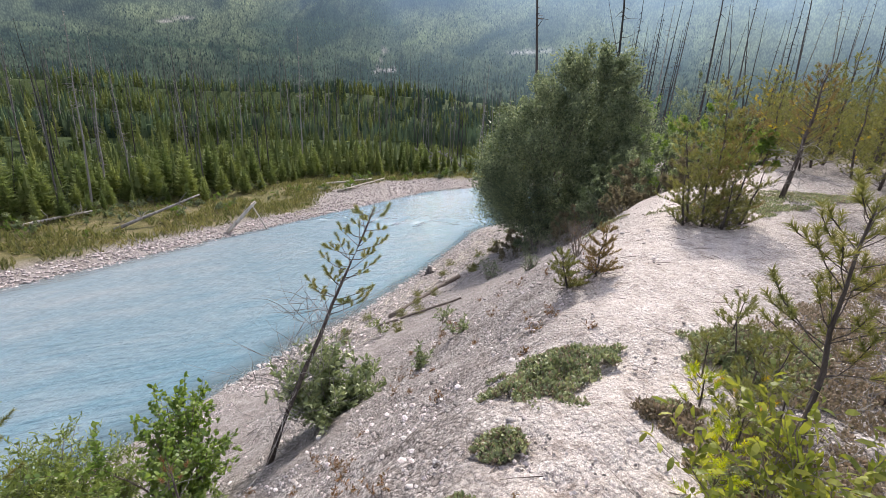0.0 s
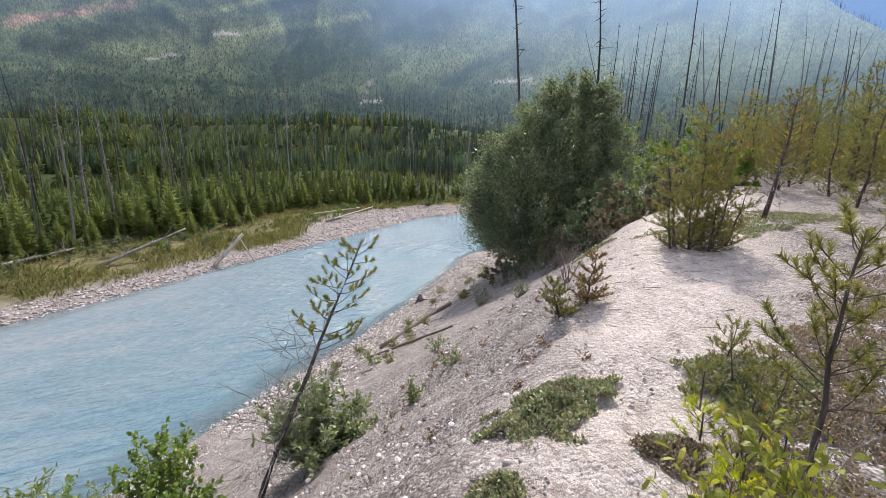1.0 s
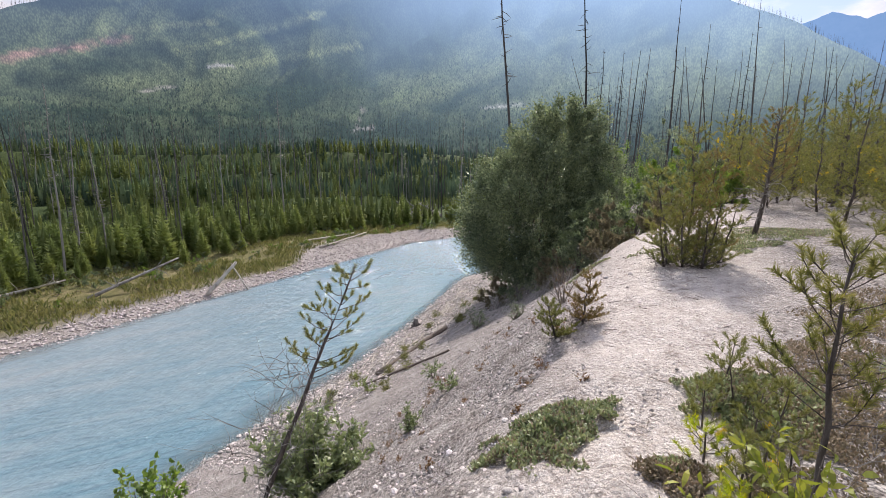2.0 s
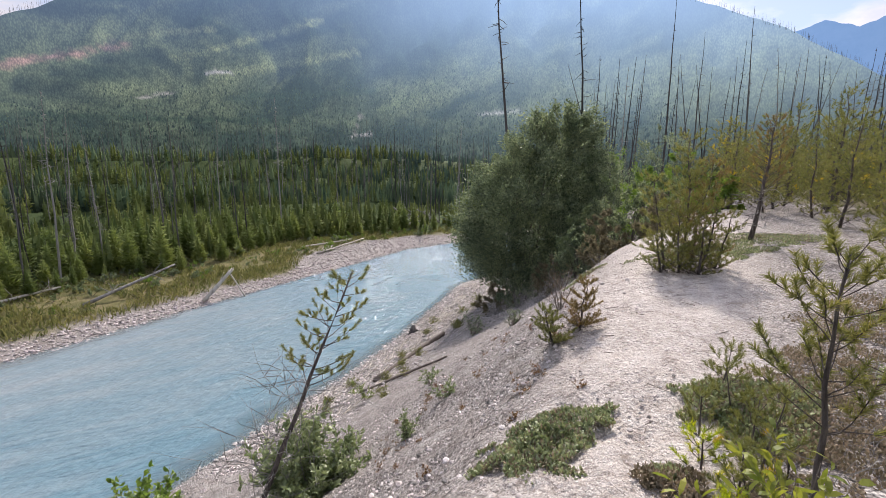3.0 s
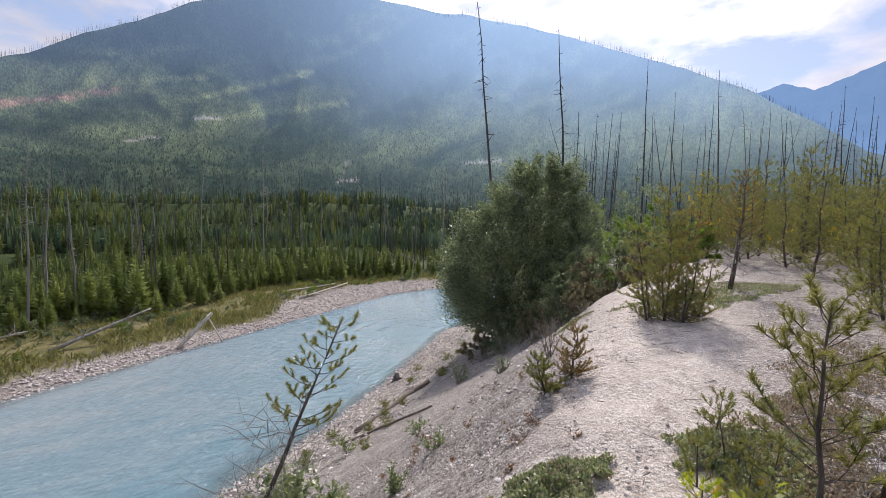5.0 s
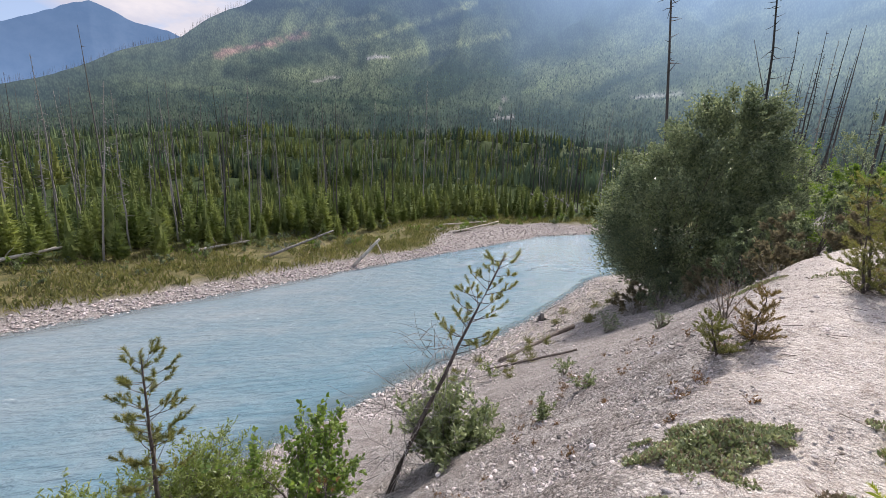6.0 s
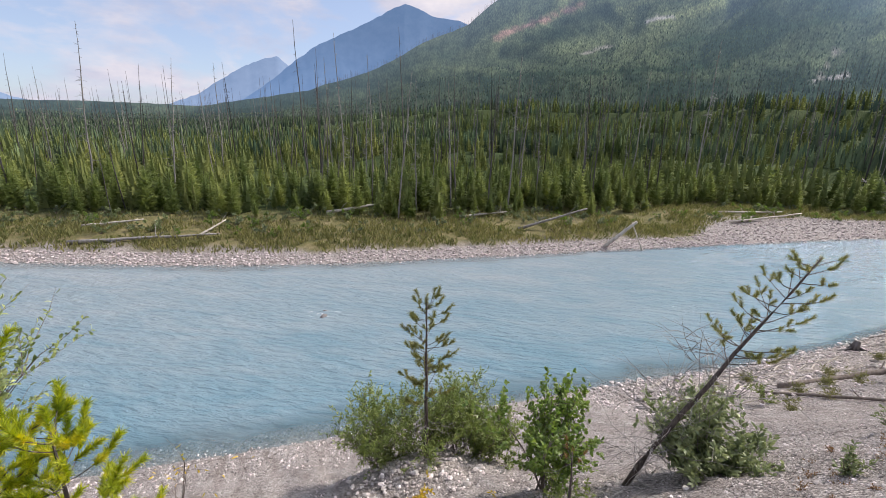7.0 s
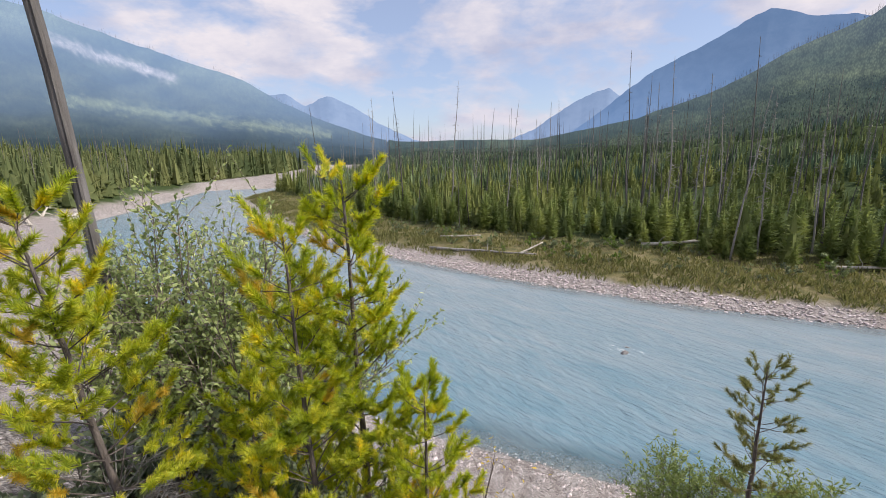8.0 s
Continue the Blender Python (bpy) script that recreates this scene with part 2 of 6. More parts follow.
    fine_sand, _ = pebble(115.0, (0.66, 0.59, 0.54), (1.0, 0.96, 0.92), 0.6)
    patch = noise_ramp(7.0, [(0.40, 0.34, 0.30), (0.80, 0.75, 0.71), (1.0, 0.97, 0.945)], 0.34, 0.56, 10.0, 0.78)
    sand = blend(0.9, fine_sand, patch, "MULTIPLY")
    ground = blend(split.outputs["Red"], gravel, sand)
    speck = noise_ramp(75.0, [(0.58, 0.54, 0.51), (1.0, 0.99, 0.98), (1.0, 1.0, 1.0)], 0.33, 0.50, 5.0, 0.75)
    ground = blend(0.85, ground, speck, "MULTIPLY")
    grass = noise_ramp(1.1, [(0.08, 0.085, 0.036), (0.16, 0.145, 0.06), (0.27, 0.22, 0.125)])
    ground = blend(split.outputs["Green"], ground, grass)
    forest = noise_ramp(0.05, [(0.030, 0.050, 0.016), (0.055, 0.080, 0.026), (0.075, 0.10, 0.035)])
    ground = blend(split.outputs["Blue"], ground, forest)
    link(ground, bsdf.inputs["Base Color"])
    peb = make("ShaderNodeMath")
    peb.operation = "MULTIPLY"
    link(pebbles.outputs["Distance"], peb.inputs[0])
    peb.inputs[1].default_value = -1.0
    relief = make("ShaderNodeBump", Strength=0.9, Distance=0.03)
    link(peb.outputs[0], relief.inputs["Height"])
    fine = make("ShaderNodeTexNoise", Scale=38.0, Detail=8.0, Roughness=0.8)
    link(coord, fine.inputs["Vector"])
    relief2 = make("ShaderNodeBump", Strength=0.8, Distance=0.02)
    link(fine.outputs["Fac"], relief2.inputs["Height"])
    link(relief.outputs[0], relief2.inputs["Normal"])
    link(relief2.outputs[0], bsdf.inputs["Normal"])
    link(bsdf.outputs[0], out.inputs[0])
    return m


def water_material():
    """Milky turquoise meltwater with wind ripples, clear over the shallows, with broken white water where the bed rises."""
    m = bpy.data.materials.new("glacial_water")
    m.use_nodes = True
    tree = m.node_tree
    tree.nodes.clear()
    make, link = nodes_of(tree)
    out = make("ShaderNodeOutputMaterial")
    coord = make("ShaderNodeTexCoord").outputs["Object"]
    turn = make("ShaderNodeMapping")
    turn.vector_type = "TEXTURE"                      # wavelets: long across the stream's set, short along it
    turn.inputs["Rotation"].default_value = (0, 0, radians(38))
    turn.inputs["Scale"].default_value = (1.5, 0.5, 1.0)
    link(coord, turn.inputs["Vector"])
    depth = make("ShaderNodeAttribute")
    depth.attribute_name = "depth"
    foam = make("ShaderNodeAttribute")
    foam.attribute_name = "foam"
    milk = make("ShaderNodeTexNoise", Scale=0.35, Detail=5.0, Roughness=0.6, Distortion=0.9)
    link(turn.outputs[0], milk.inputs["Vector"])
    ramp = make("ShaderNodeValToRGB")
    e = ramp.color_ramp.elements
    e[0].position, e[1].position = 0.3, 0.7
    e[0].color, e[1].color = (0.155, 0.262, 0.318, 1), (0.300, 0.352, 0.372, 1)
    shelf = make("ShaderNodeAttribute")
    shelf.attribute_name = "shelf"
    murk = make("ShaderNodeMath")
    murk.operation = "MULTIPLY_ADD"
    murk.inputs[1].default_value = 0.36
    link(shelf.outputs["Fac"], murk.inputs[0])
    swirl = make("ShaderNodeMath")
    swirl.operation = "MULTIPLY"
    swirl.inputs[1].default_value = 0.62
    link(milk.outputs["Fac"], swirl.inputs[0])
    link(swirl.outputs[0], murk.inputs[2])
    link(murk.outputs[0], ramp.inputs["Fac"])
    waves = make("ShaderNodeTexNoise", Scale=1.8, Detail=5.0, Roughness=0.58, Distortion=0.1)
    link(turn.outputs[0], waves.inputs["Vector"])
    crest = make("ShaderNodeTexNoise", Scale=2.6, Detail=8.0, Roughness=0.72, Distortion=0.8)
    link(turn.outputs[0], crest.inputs["Vector"])
    lift = make("ShaderNodeMath")
    lift.operation = "MULTIPLY_ADD"
    lift.inputs[1].default_value = 0.15
    link(foam.outputs["Fac"], lift.inputs[0])
    link(crest.outputs["Fac"], lift.inputs[2])
    caps = make("ShaderNodeMapRange")
    caps.inputs["From Min"].default_value, caps.inputs["From Max"].default_value = 0.76, 0.86
    link(lift.outputs[0], caps.inputs["Value"])
    white = make("ShaderNodeMix")
    white.data_type = "RGBA"
    link(caps.outputs[0], white.inputs["Factor"])
    link(ramp.outputs["Color"], white.inputs[6])
    white.inputs[7].default_value = (0.78, 0.82, 0.84, 1)
    bsdf = make("ShaderNodeBsdfPrincipled", Roughness=0.13)
    bsdf.inputs["IOR"].default_value = 1.33
    bsdf.inputs["Specular IOR Level"].default_value = 0.30
    link(white.outputs[2], bsdf.inputs["Base Color"])
    relief = make("ShaderNodeBump", Strength=1.0, Distance=0.26)
    link(waves.outputs["Fac"], relief.inputs["Height"])
    small = make("ShaderNodeTexNoise", Scale=7.0, Detail=4.0, Roughness=0.6)
    link(turn.outputs[0], small.inputs["Vector"])
    relief2 = make("ShaderNodeBump", Strength=0.6, Distance=0.03)
    link(small.outputs["Fac"], relief2.inputs["Height"])
    link(relief.outputs[0], relief2.inputs["Normal"])
    link(relief2.outputs[0], bsdf.inputs["Normal"])
    clear = make("ShaderNodeBsdfTransparent", Color=(0.9, 0.95, 0.93, 1))
    both = make("ShaderNodeMixShader")
    link(depth.outputs["Fac"], both.inputs[0])
    link(clear.outputs[0], both.inputs[1])
    link(bsdf.outputs[0], both.inputs[2])
    link(both.outputs[0], out.inputs[0])
    return m


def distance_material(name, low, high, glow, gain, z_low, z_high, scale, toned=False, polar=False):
    """A far backdrop: forest and rock, the haze of smoky distance painted on as emission."""
    m = bpy.data.materials.new(name)
    m.use_nodes = True
    tree = m.node_tree
    tree.nodes.clear()
    make, link = nodes_of(tree)
    out = make("ShaderNodeOutputMaterial")
    coord = make("ShaderNodeTexCoord").outputs["Object"]
    n = make("ShaderNodeTexNoise", Scale=scale, Detail=9.0, Roughness=0.68)
    cover = coord
    if polar:
        spread = make("ShaderNodeAttribute")
        spread.attribute_name = "spread"
        cover = spread.outputs["Vector"]
    link(cover, n.inputs["Vector"])
    ramp = make("ShaderNodeValToRGB")
    e = ramp.color_ramp.elements
    e[0].position, e[1].position = 0.36, 0.62
    e[0].color, e[1].color = (*low, 1), (*high, 1)
    link(n.outputs["Fac"], ramp.inputs["Fac"])
    col = ramp.outputs["Color"]
    if toned:
        tone = make("ShaderNodeAttribute")
        tone.attribute_name = "tone"
        # crowns painted lit at their centres and shaded towards their rims
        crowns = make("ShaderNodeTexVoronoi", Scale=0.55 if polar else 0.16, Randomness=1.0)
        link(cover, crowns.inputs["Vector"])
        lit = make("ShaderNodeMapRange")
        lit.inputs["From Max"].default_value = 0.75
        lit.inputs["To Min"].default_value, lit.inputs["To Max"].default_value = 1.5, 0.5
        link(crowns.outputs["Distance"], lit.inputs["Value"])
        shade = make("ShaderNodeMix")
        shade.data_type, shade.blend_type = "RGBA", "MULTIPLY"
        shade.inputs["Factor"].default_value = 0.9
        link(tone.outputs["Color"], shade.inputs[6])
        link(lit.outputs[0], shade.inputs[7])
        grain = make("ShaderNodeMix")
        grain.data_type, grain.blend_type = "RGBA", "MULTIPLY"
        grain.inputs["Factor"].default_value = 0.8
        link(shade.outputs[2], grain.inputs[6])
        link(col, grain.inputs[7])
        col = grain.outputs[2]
    bsdf = make("ShaderNodeBsdfPrincipled", Roughness=1.0)
    bsdf.inputs["Specular IOR Level"].default_value = 0.0
    link(col, bsdf.inputs["Base Color"])
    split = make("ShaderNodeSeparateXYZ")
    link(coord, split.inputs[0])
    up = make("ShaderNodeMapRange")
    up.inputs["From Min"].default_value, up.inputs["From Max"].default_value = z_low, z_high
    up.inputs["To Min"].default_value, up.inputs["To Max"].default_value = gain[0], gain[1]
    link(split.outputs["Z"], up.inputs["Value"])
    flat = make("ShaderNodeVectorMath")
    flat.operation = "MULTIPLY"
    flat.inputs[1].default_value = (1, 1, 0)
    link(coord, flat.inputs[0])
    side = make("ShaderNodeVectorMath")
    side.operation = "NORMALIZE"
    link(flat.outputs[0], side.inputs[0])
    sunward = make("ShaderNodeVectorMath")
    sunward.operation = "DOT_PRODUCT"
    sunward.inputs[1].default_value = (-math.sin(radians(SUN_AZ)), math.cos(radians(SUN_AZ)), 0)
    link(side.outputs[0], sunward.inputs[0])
    # painted haze glows stronger on the sunward side
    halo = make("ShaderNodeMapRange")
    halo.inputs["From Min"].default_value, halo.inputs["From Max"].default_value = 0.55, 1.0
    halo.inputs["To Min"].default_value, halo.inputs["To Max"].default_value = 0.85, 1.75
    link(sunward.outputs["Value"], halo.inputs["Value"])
    haze_glow = make("ShaderNodeMath")
    haze_glow.operation = "MULTIPLY"
    link(up.outputs[0], haze_glow.inputs[0])
    link(halo.outputs[0], haze_glow.inputs[1])
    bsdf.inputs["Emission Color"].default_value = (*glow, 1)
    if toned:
        # each vertex carries its painted haze, which the surface gives off as emission
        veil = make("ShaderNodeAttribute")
        veil.attribute_name = "haze_glow"
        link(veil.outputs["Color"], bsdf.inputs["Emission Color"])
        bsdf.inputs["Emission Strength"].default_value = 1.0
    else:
        link(haze_glow.outputs[0], bsdf.inputs["Emission Strength"])
    link(bsdf.outputs[0], out.inputs[0])
    return m


M_GROUND = ground_material()
M_WATER = water_material()
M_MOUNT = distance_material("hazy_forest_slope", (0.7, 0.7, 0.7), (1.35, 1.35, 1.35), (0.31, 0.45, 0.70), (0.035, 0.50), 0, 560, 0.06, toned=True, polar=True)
# range haze is put into bluish base and emission, paler for the farther one
M_RANGE = distance_material("blue_haze_far_range", (0.05, 0.07, 0.10), (0.09, 0.11, 0.14), (0.25, 0.43, 0.76), (0.66, 0.46), 0, 700, 0.006)
M_RANGE_FAR = distance_material("pale_haze_far_range", (0.05, 0.07, 0.10), (0.09, 0.11, 0.14), (0.37, 0.52, 0.80), (0.62, 0.58), 0, 900, 0.006)
M_STONE = material("pale_limestone", [(0.34, 0.30, 0.28), (0.52, 0.47, 0.44), (0.70, 0.67, 0.64)], 9, 0.9, 0.4, 60, vary=0.28)
M_STONES = material("pale_river_stones", [(0.33, 0.29, 0.27), (0.50, 0.45, 0.42), (0.71, 0.67, 0.65)], 9, 0.9, 0.4, 60, island=0.55)
M_COBBLES = material("pinkish_grey_cobbles", [(0.27, 0.225, 0.21), (0.46, 0.40, 0.38), (0.66, 0.61, 0.59)], 9, 0.9, 0.4, 60, island=0.4)
M_WET = material("wet_dark_stone", [(0.09, 0.085, 0.08), (0.17, 0.16, 0.15), (0.26, 0.24, 0.23)], 5, 0.35, 0.4, 40)
M_BARK = material("dark_pine_bark", [(0.055, 0.045, 0.040), (0.12, 0.10, 0.09), (0.20, 0.17, 0.15)], 30, 0.95, 0.8, 90, stretch=(1, 1, 0.25))
M_CHAR = material("charred_weathered_wood", [(0.025, 0.022, 0.021), (0.075, 0.068, 0.064), (0.16, 0.15, 0.14)], 5, 0.9, 0.6, 40, vary=0.4, stretch=(1, 1, 0.15))
M_GREY = material("silver_grey_dead_wood", [(0.16, 0.145, 0.13), (0.30, 0.28, 0.26), (0.44, 0.42, 0.39)], 6, 0.9, 0.6, 60, vary=0.2, stretch=(1, 1, 0.15))
M_PALE = material("bleached_driftwood", [(0.34, 0.30, 0.25), (0.52, 0.47, 0.40), (0.64, 0.59, 0.52)], 5, 0.85, 0.5, 60, stretch=(1, 1, 0.2))
M_TWIG = material("dry_twigs", [(0.12, 0.095, 0.075), (0.26, 0.22, 0.19)], 12, 0.9, 0.3, 60)
M_NEEDLE = material("yellow_green_pine_needles", [(0.20, 0.265, 0.038), (0.40, 0.44, 0.055), (0.68, 0.60, 0.08)], 5.0, 0.42, 0, through_light=0.45, island=0.4)
M_NEEDLE_DULL = material("dull_green_pine_needles", [(0.125, 0.14, 0.05), (0.185, 0.19, 0.065), (0.26, 0.235, 0.085)], 3.0, 0.55, 0, through_light=0.36, island=0.25)
M_NEEDLE_OLIVE = material("olive_yellow_pine_needles", [(0.145, 0.158, 0.055), (0.215, 0.215, 0.072), (0.30, 0.268, 0.09)], 3.0, 0.5, 0, through_light=0.36, island=0.3)
M_NEEDLE_RUST = material("yellowed_old_needles", [(0.46, 0.34, 0.05), (0.60, 0.46, 0.08)], 4, 0.6, 0, through_light=0.36, island=0.2)
M_NEEDLE_BROWN = material("browning_pine_needles", [(0.17, 0.13, 0.055), (0.26, 0.19, 0.08)], 3.0, 0.6, 0, through_light=0.3, island=0.3)
M_LEAF = material("green_poplar_leaf", [(0.11, 0.175, 0.04), (0.20, 0.27, 0.065)], 3, 0.48, 0, through_light=0.38, island=0.25, spec=0.5)
M_LEAF_LIGHT = material("light_green_willow_leaf", [(0.125, 0.17, 0.05), (0.25, 0.295, 0.09)], 2.5, 0.42, 0, through_light=0.38, island=0.22, spec=0.5)
M_LEAF_GLOSSY = material("glossy_yellow_green_leaf", [(0.15, 0.185, 0.04), (0.30, 0.31, 0.065)], 6, 0.5, 0, through_light=0.36, island=0.3, spec=0.3)
M_POLE = material("weathered_brown_grey_wood", [(0.075, 0.069, 0.065), (0.135, 0.126, 0.12), (0.205, 0.193, 0.186)], 8, 0.9, 0.7, 50, stretch=(1, 1, 0.12))
M_WEED = material("rusty_brown_dry_weed", [(0.16, 0.085, 0.04), (0.30, 0.19, 0.09)], 4, 0.8, 0, through_light=0.2, island=0.35)
M_LEAF_GREY = material("grey_green_silver_leaf", [(0.135, 0.175, 0.078), (0.30, 0.34, 0.17)], 3, 0.42, 0, through_light=0.28, island=0.25, spec=0.5)
M_LEAF_SILVER = material("willow_green_leaf", [(0.16, 0.21, 0.075), (0.38, 0.43, 0.18)], 3, 0.5, 0, through_light=0.36, island=0.4, spec=0.35)
M_LEAF_DARK = material("dark_dense_leaf", [(0.10, 0.132, 0.075), (0.25, 0.285, 0.165)], 0.8, 0.36, 0, through_light=0.36, island=0.5, spec=0.5)
M_SCRUB = material("brownish_grey_green_scrub", [(0.14, 0.125, 0.075), (0.25, 0.22, 0.14)], 2.0, 0.6, 0, through_light=0.25, island=0.35)
M_MAT = material("bearberry_leaf", [(0.155, 0.195, 0.088), (0.36, 0.385, 0.205)], 9, 0.42, 0, through_light=0.2, island=0.35, spec=0.5)
M_MAT_DRY = material("brown_dry_ground_cover", [(0.20, 0.16, 0.10), (0.34, 0.28, 0.20)], 4, 0.7, 0, through_light=0.15, island=0.35)
M_GRASS = material("bank_grass_blades", [(0.125, 0.145, 0.05), (0.26, 0.24, 0.10)], 0.6, 0.8, 0, through_light=0.25, island=0.3)
M_FIR = material("young_conifer_needles", [(0.15, 0.195, 0.07), (0.225, 0.265, 0.09), (0.32, 0.335, 0.115)], 0.25, 0.7, 0, through_light=0.3, vary=0.3, spec=0.1)
M_FIRS = material("young_conifer_stand", [(0.105, 0.145, 0.055), (0.178, 0.21, 0.075), (0.28, 0.295, 0.10)], 0.09, 0.7, 0, through_light=0.3, island=0.07, spec=0.1)
M_FIRS_DIM = material("darker_conifer_stand", [(0.075, 0.105, 0.045), (0.13, 0.155, 0.062), (0.21, 0.22, 0.085)], 0.06, 0.8, 0, through_light=0.2, island=0.15, spec=0.1)
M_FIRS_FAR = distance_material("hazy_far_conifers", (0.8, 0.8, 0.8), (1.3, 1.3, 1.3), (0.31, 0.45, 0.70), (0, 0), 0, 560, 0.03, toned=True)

# ---------------------------------------------------------------- mesh helpers


class Soup:
    """Triangles gathered from many pieces, made into one mesh."""

    def __init__(self):
        self.v, self.f, self.n = [], [], 0

    def add(self, v, f):
        v = np.asarray(v, float).reshape(-1, 3)
        self.v.append(v)
        self.f.append(np.asarray(f, int).reshape(-1, 3) + self.n)
        self.n += len(v)
        return self

    def mesh(self, name, mat, smooth=False):
        v = np.concatenate(self.v) if self.v else np.zeros((0, 3))
        f = np.concatenate(self.f) if self.f else np.zeros((0, 3), int)
        return tri_mesh(name, v, f, mat, smooth)


def tri_mesh(name, v, f, mat, smooth=False):
    me = bpy.data.meshes.new(name)
    me.vertices.add(len(v))
    me.vertices.foreach_set("co", np.asarray(v, np.float32).ravel())
    me.loops.add(f.size)
    me.loops.foreach_set("vertex_index", np.asarray(f, np.int32).ravel())
    k = f.shape[1]
    me.polygons.add(len(f))
    me.polygons.foreach_set("loop_start", np.arange(0, f.size, k, dtype=np.int32))
    me.polygons.foreach_set("use_smooth", np.full(len(f), smooth, bool))
    me.materials.append(mat)
    me.update(calc_edges=True)
    me.validate()
    return me


def part(name, me, parent, label="", m=None):
    ob = new(name, me)
    ob.parent = parent
    if m is not None:
        ob.matrix_basis = m
    return tagged(ob, label)


def thing(name, label, category, m, group="", kind=""):
    ob = new(name)
    ob.empty_display_size = 0.1
    ob.matrix_basis = m
    return tagged(ob, label, category, group, kind)


def tube(pts, radii, sides=6):
    """A tapered round stick along the given points."""
    pts, radii = np.asarray(pts, float), np.asarray(radii, float)
    t = np.gradient(pts, axis=0)
    t /= np.linalg.norm(t, axis=1)[:, None] + 1e-9
    up = np.where(np.abs(t[:, 2:3]) > 0.9, [[1.0, 0, 0]], [[0, 0, 1.0]])
    u = np.cross(t, up)
    u /= np.linalg.norm(u, axis=1)[:, None] + 1e-9
    w = np.cross(t, u)
    ang = np.linspace(0, 2 * np.pi, sides, endpoint=False)
    v = pts[:, None] + radii[:, None, None] * (np.cos(ang)[None, :, None] * u[:, None] + np.sin(ang)[None, :, None] * w[:, None])
    k = len(pts)
    f = []
    for i in range(k - 1):
        for j in range(sides):
            a, b, c, d = i * sides + j, i * sides + (j + 1) % sides, (i + 1) * sides + (j + 1) % sides, (i + 1) * sides + j
            f += [(a, b, c), (a, c, d)]
    f += [(0, j + 1, j) for j in range(1, sides - 1)] + [((k - 1) * sides, (k - 1) * sides + j, (k - 1) * sides + j + 1) for j in range(1, sides - 1)]
    return v.reshape(-1, 3), f


def unit(v):
    v = np.asarray(v, float)
    return v / (np.linalg.norm(v, axis=-1, keepdims=True) + 1e-9)


def bent(g, start, way, length, k=5, wobble=0.08, sag=0.0):
    """Points of a crooked twig that starts at a point and goes a way."""
    pts, d = [np.asarray(start, float)], unit(way)
    for i in range(k - 1):
        d = unit(d + g.normal(0, wobble, 3) + np.array([0, 0, sag]))
        pts.append(pts[-1] + d * length / (k - 1))
    return np.array(pts)


def leaves(base, way, length, width, g, fold=0.35, plain=False):
    """Folded pointed leaves, four triangles each, from arrays of places and directions."""
    base, way = np.asarray(base, float), unit(way)
    n = len(base)
    length, width = np.broadcast_to(length, n)[:, None], np.broadcast_to(width, n)[:, None]
    side = unit(np.cross(way, unit(g.normal(0, 1, (n, 3)) + [0, 0, 0.8])))
    nor = np.cross(side, way)
    if plain:
        mid = base + way * length * 0.5
        v = np.stack([base, mid + side * width / 2 + nor * width * fold, base + way * length - nor * length * 0.12, mid - side * width / 2 + nor * width * fold], 1)
        f = np.array([(0, 1, 2), (0, 2, 3)])
        return v.reshape(-1, 3), (f[None] + 4 * np.arange(n)[:, None, None]).reshape(-1, 3)
    low, high = base + way * length * 0.34, base + way * length * 0.74 - nor * length * 0.06
    cup = nor * width * fold * 0.6
    v = np.stack([base, low + side * width * 0.42 + cup, low - side * width * 0.42 + cup, high + side * width * 0.46 + cup, high - side * width * 0.46 + cup, base + way * length - nor * length * 0.16], 1)
    f = np.array([(0, 1, 2), (1, 3, 4), (1, 4, 2), (3, 5, 4)])
    return v.reshape(-1, 3), (f[None] + 6 * np.arange(n)[:, None, None]).reshape(-1, 3)


def needles(base, way, g, count=46, length=0.05, reach=0.13, width=0.0032, spread=0.98):
    """Bottlebrush shoots: needles set all round each shoot's axis and swept forward."""
    base, way = np.asarray(base, float), unit(way)
    s, q = len(base), count
    side = unit(np.cross(way, unit(g.normal(0, 1, (s, 3)))))
    other = np.cross(way, side)
    along_ = g.uniform(0.0, 1.0, (s, q))
    ang = g.uniform(0, 2 * np.pi, (s, q))
    out = np.cos(ang)[..., None] * side[:, None] + np.sin(ang)[..., None] * other[:, None]
    sweep = g.uniform(0.5, 1.1, (s, q))[..., None] * spread
    d = unit(way[:, None] * (1.15 - 0.45 * sweep) + out * sweep)
    reach = np.broadcast_to(reach, s)[:, None, None]
    p = base[:, None] + way[:, None] * along_[..., None] * reach
    ln = length * g.uniform(0.75, 1.15, (s, q))[..., None]
    w = unit(np.cross(d, g.normal(0, 1, (s, q, 3)))) * width / 2
    v = np.stack([p - w, p + w, p + d * ln], 2)
    return v.reshape(-1, 3), np.arange(s * q * 3).reshape(-1, 3)


def rock(g, n=1):
    """One rounded, uneven stone about the size of one."""
    bm = bmesh.new()
    bmesh.ops.create_icosphere(bm, subdivisions=max(n, 1), radius=0.5)
    if n == 0:
        bm.clear()
        bmesh.ops.create_cone(bm, cap_ends=True, cap_tris=True, segments=4, radius1=0.5, radius2=0.0, depth=0.8)
        bmesh.ops.triangulate(bm, faces=bm.faces)
    bm.verts.index_update()
    s = np.array([1.0, g.uniform(0.65, 0.95), g.uniform(0.4, 0.65)])
    v = np.array([w.co[:] for w in bm.verts]) * s * g.uniform(0.82, 1.12, (len(bm.verts), 1))
    f = np.array([[w.index for w in p.verts] for p in bm.faces])
    bm.free()
    return v, f


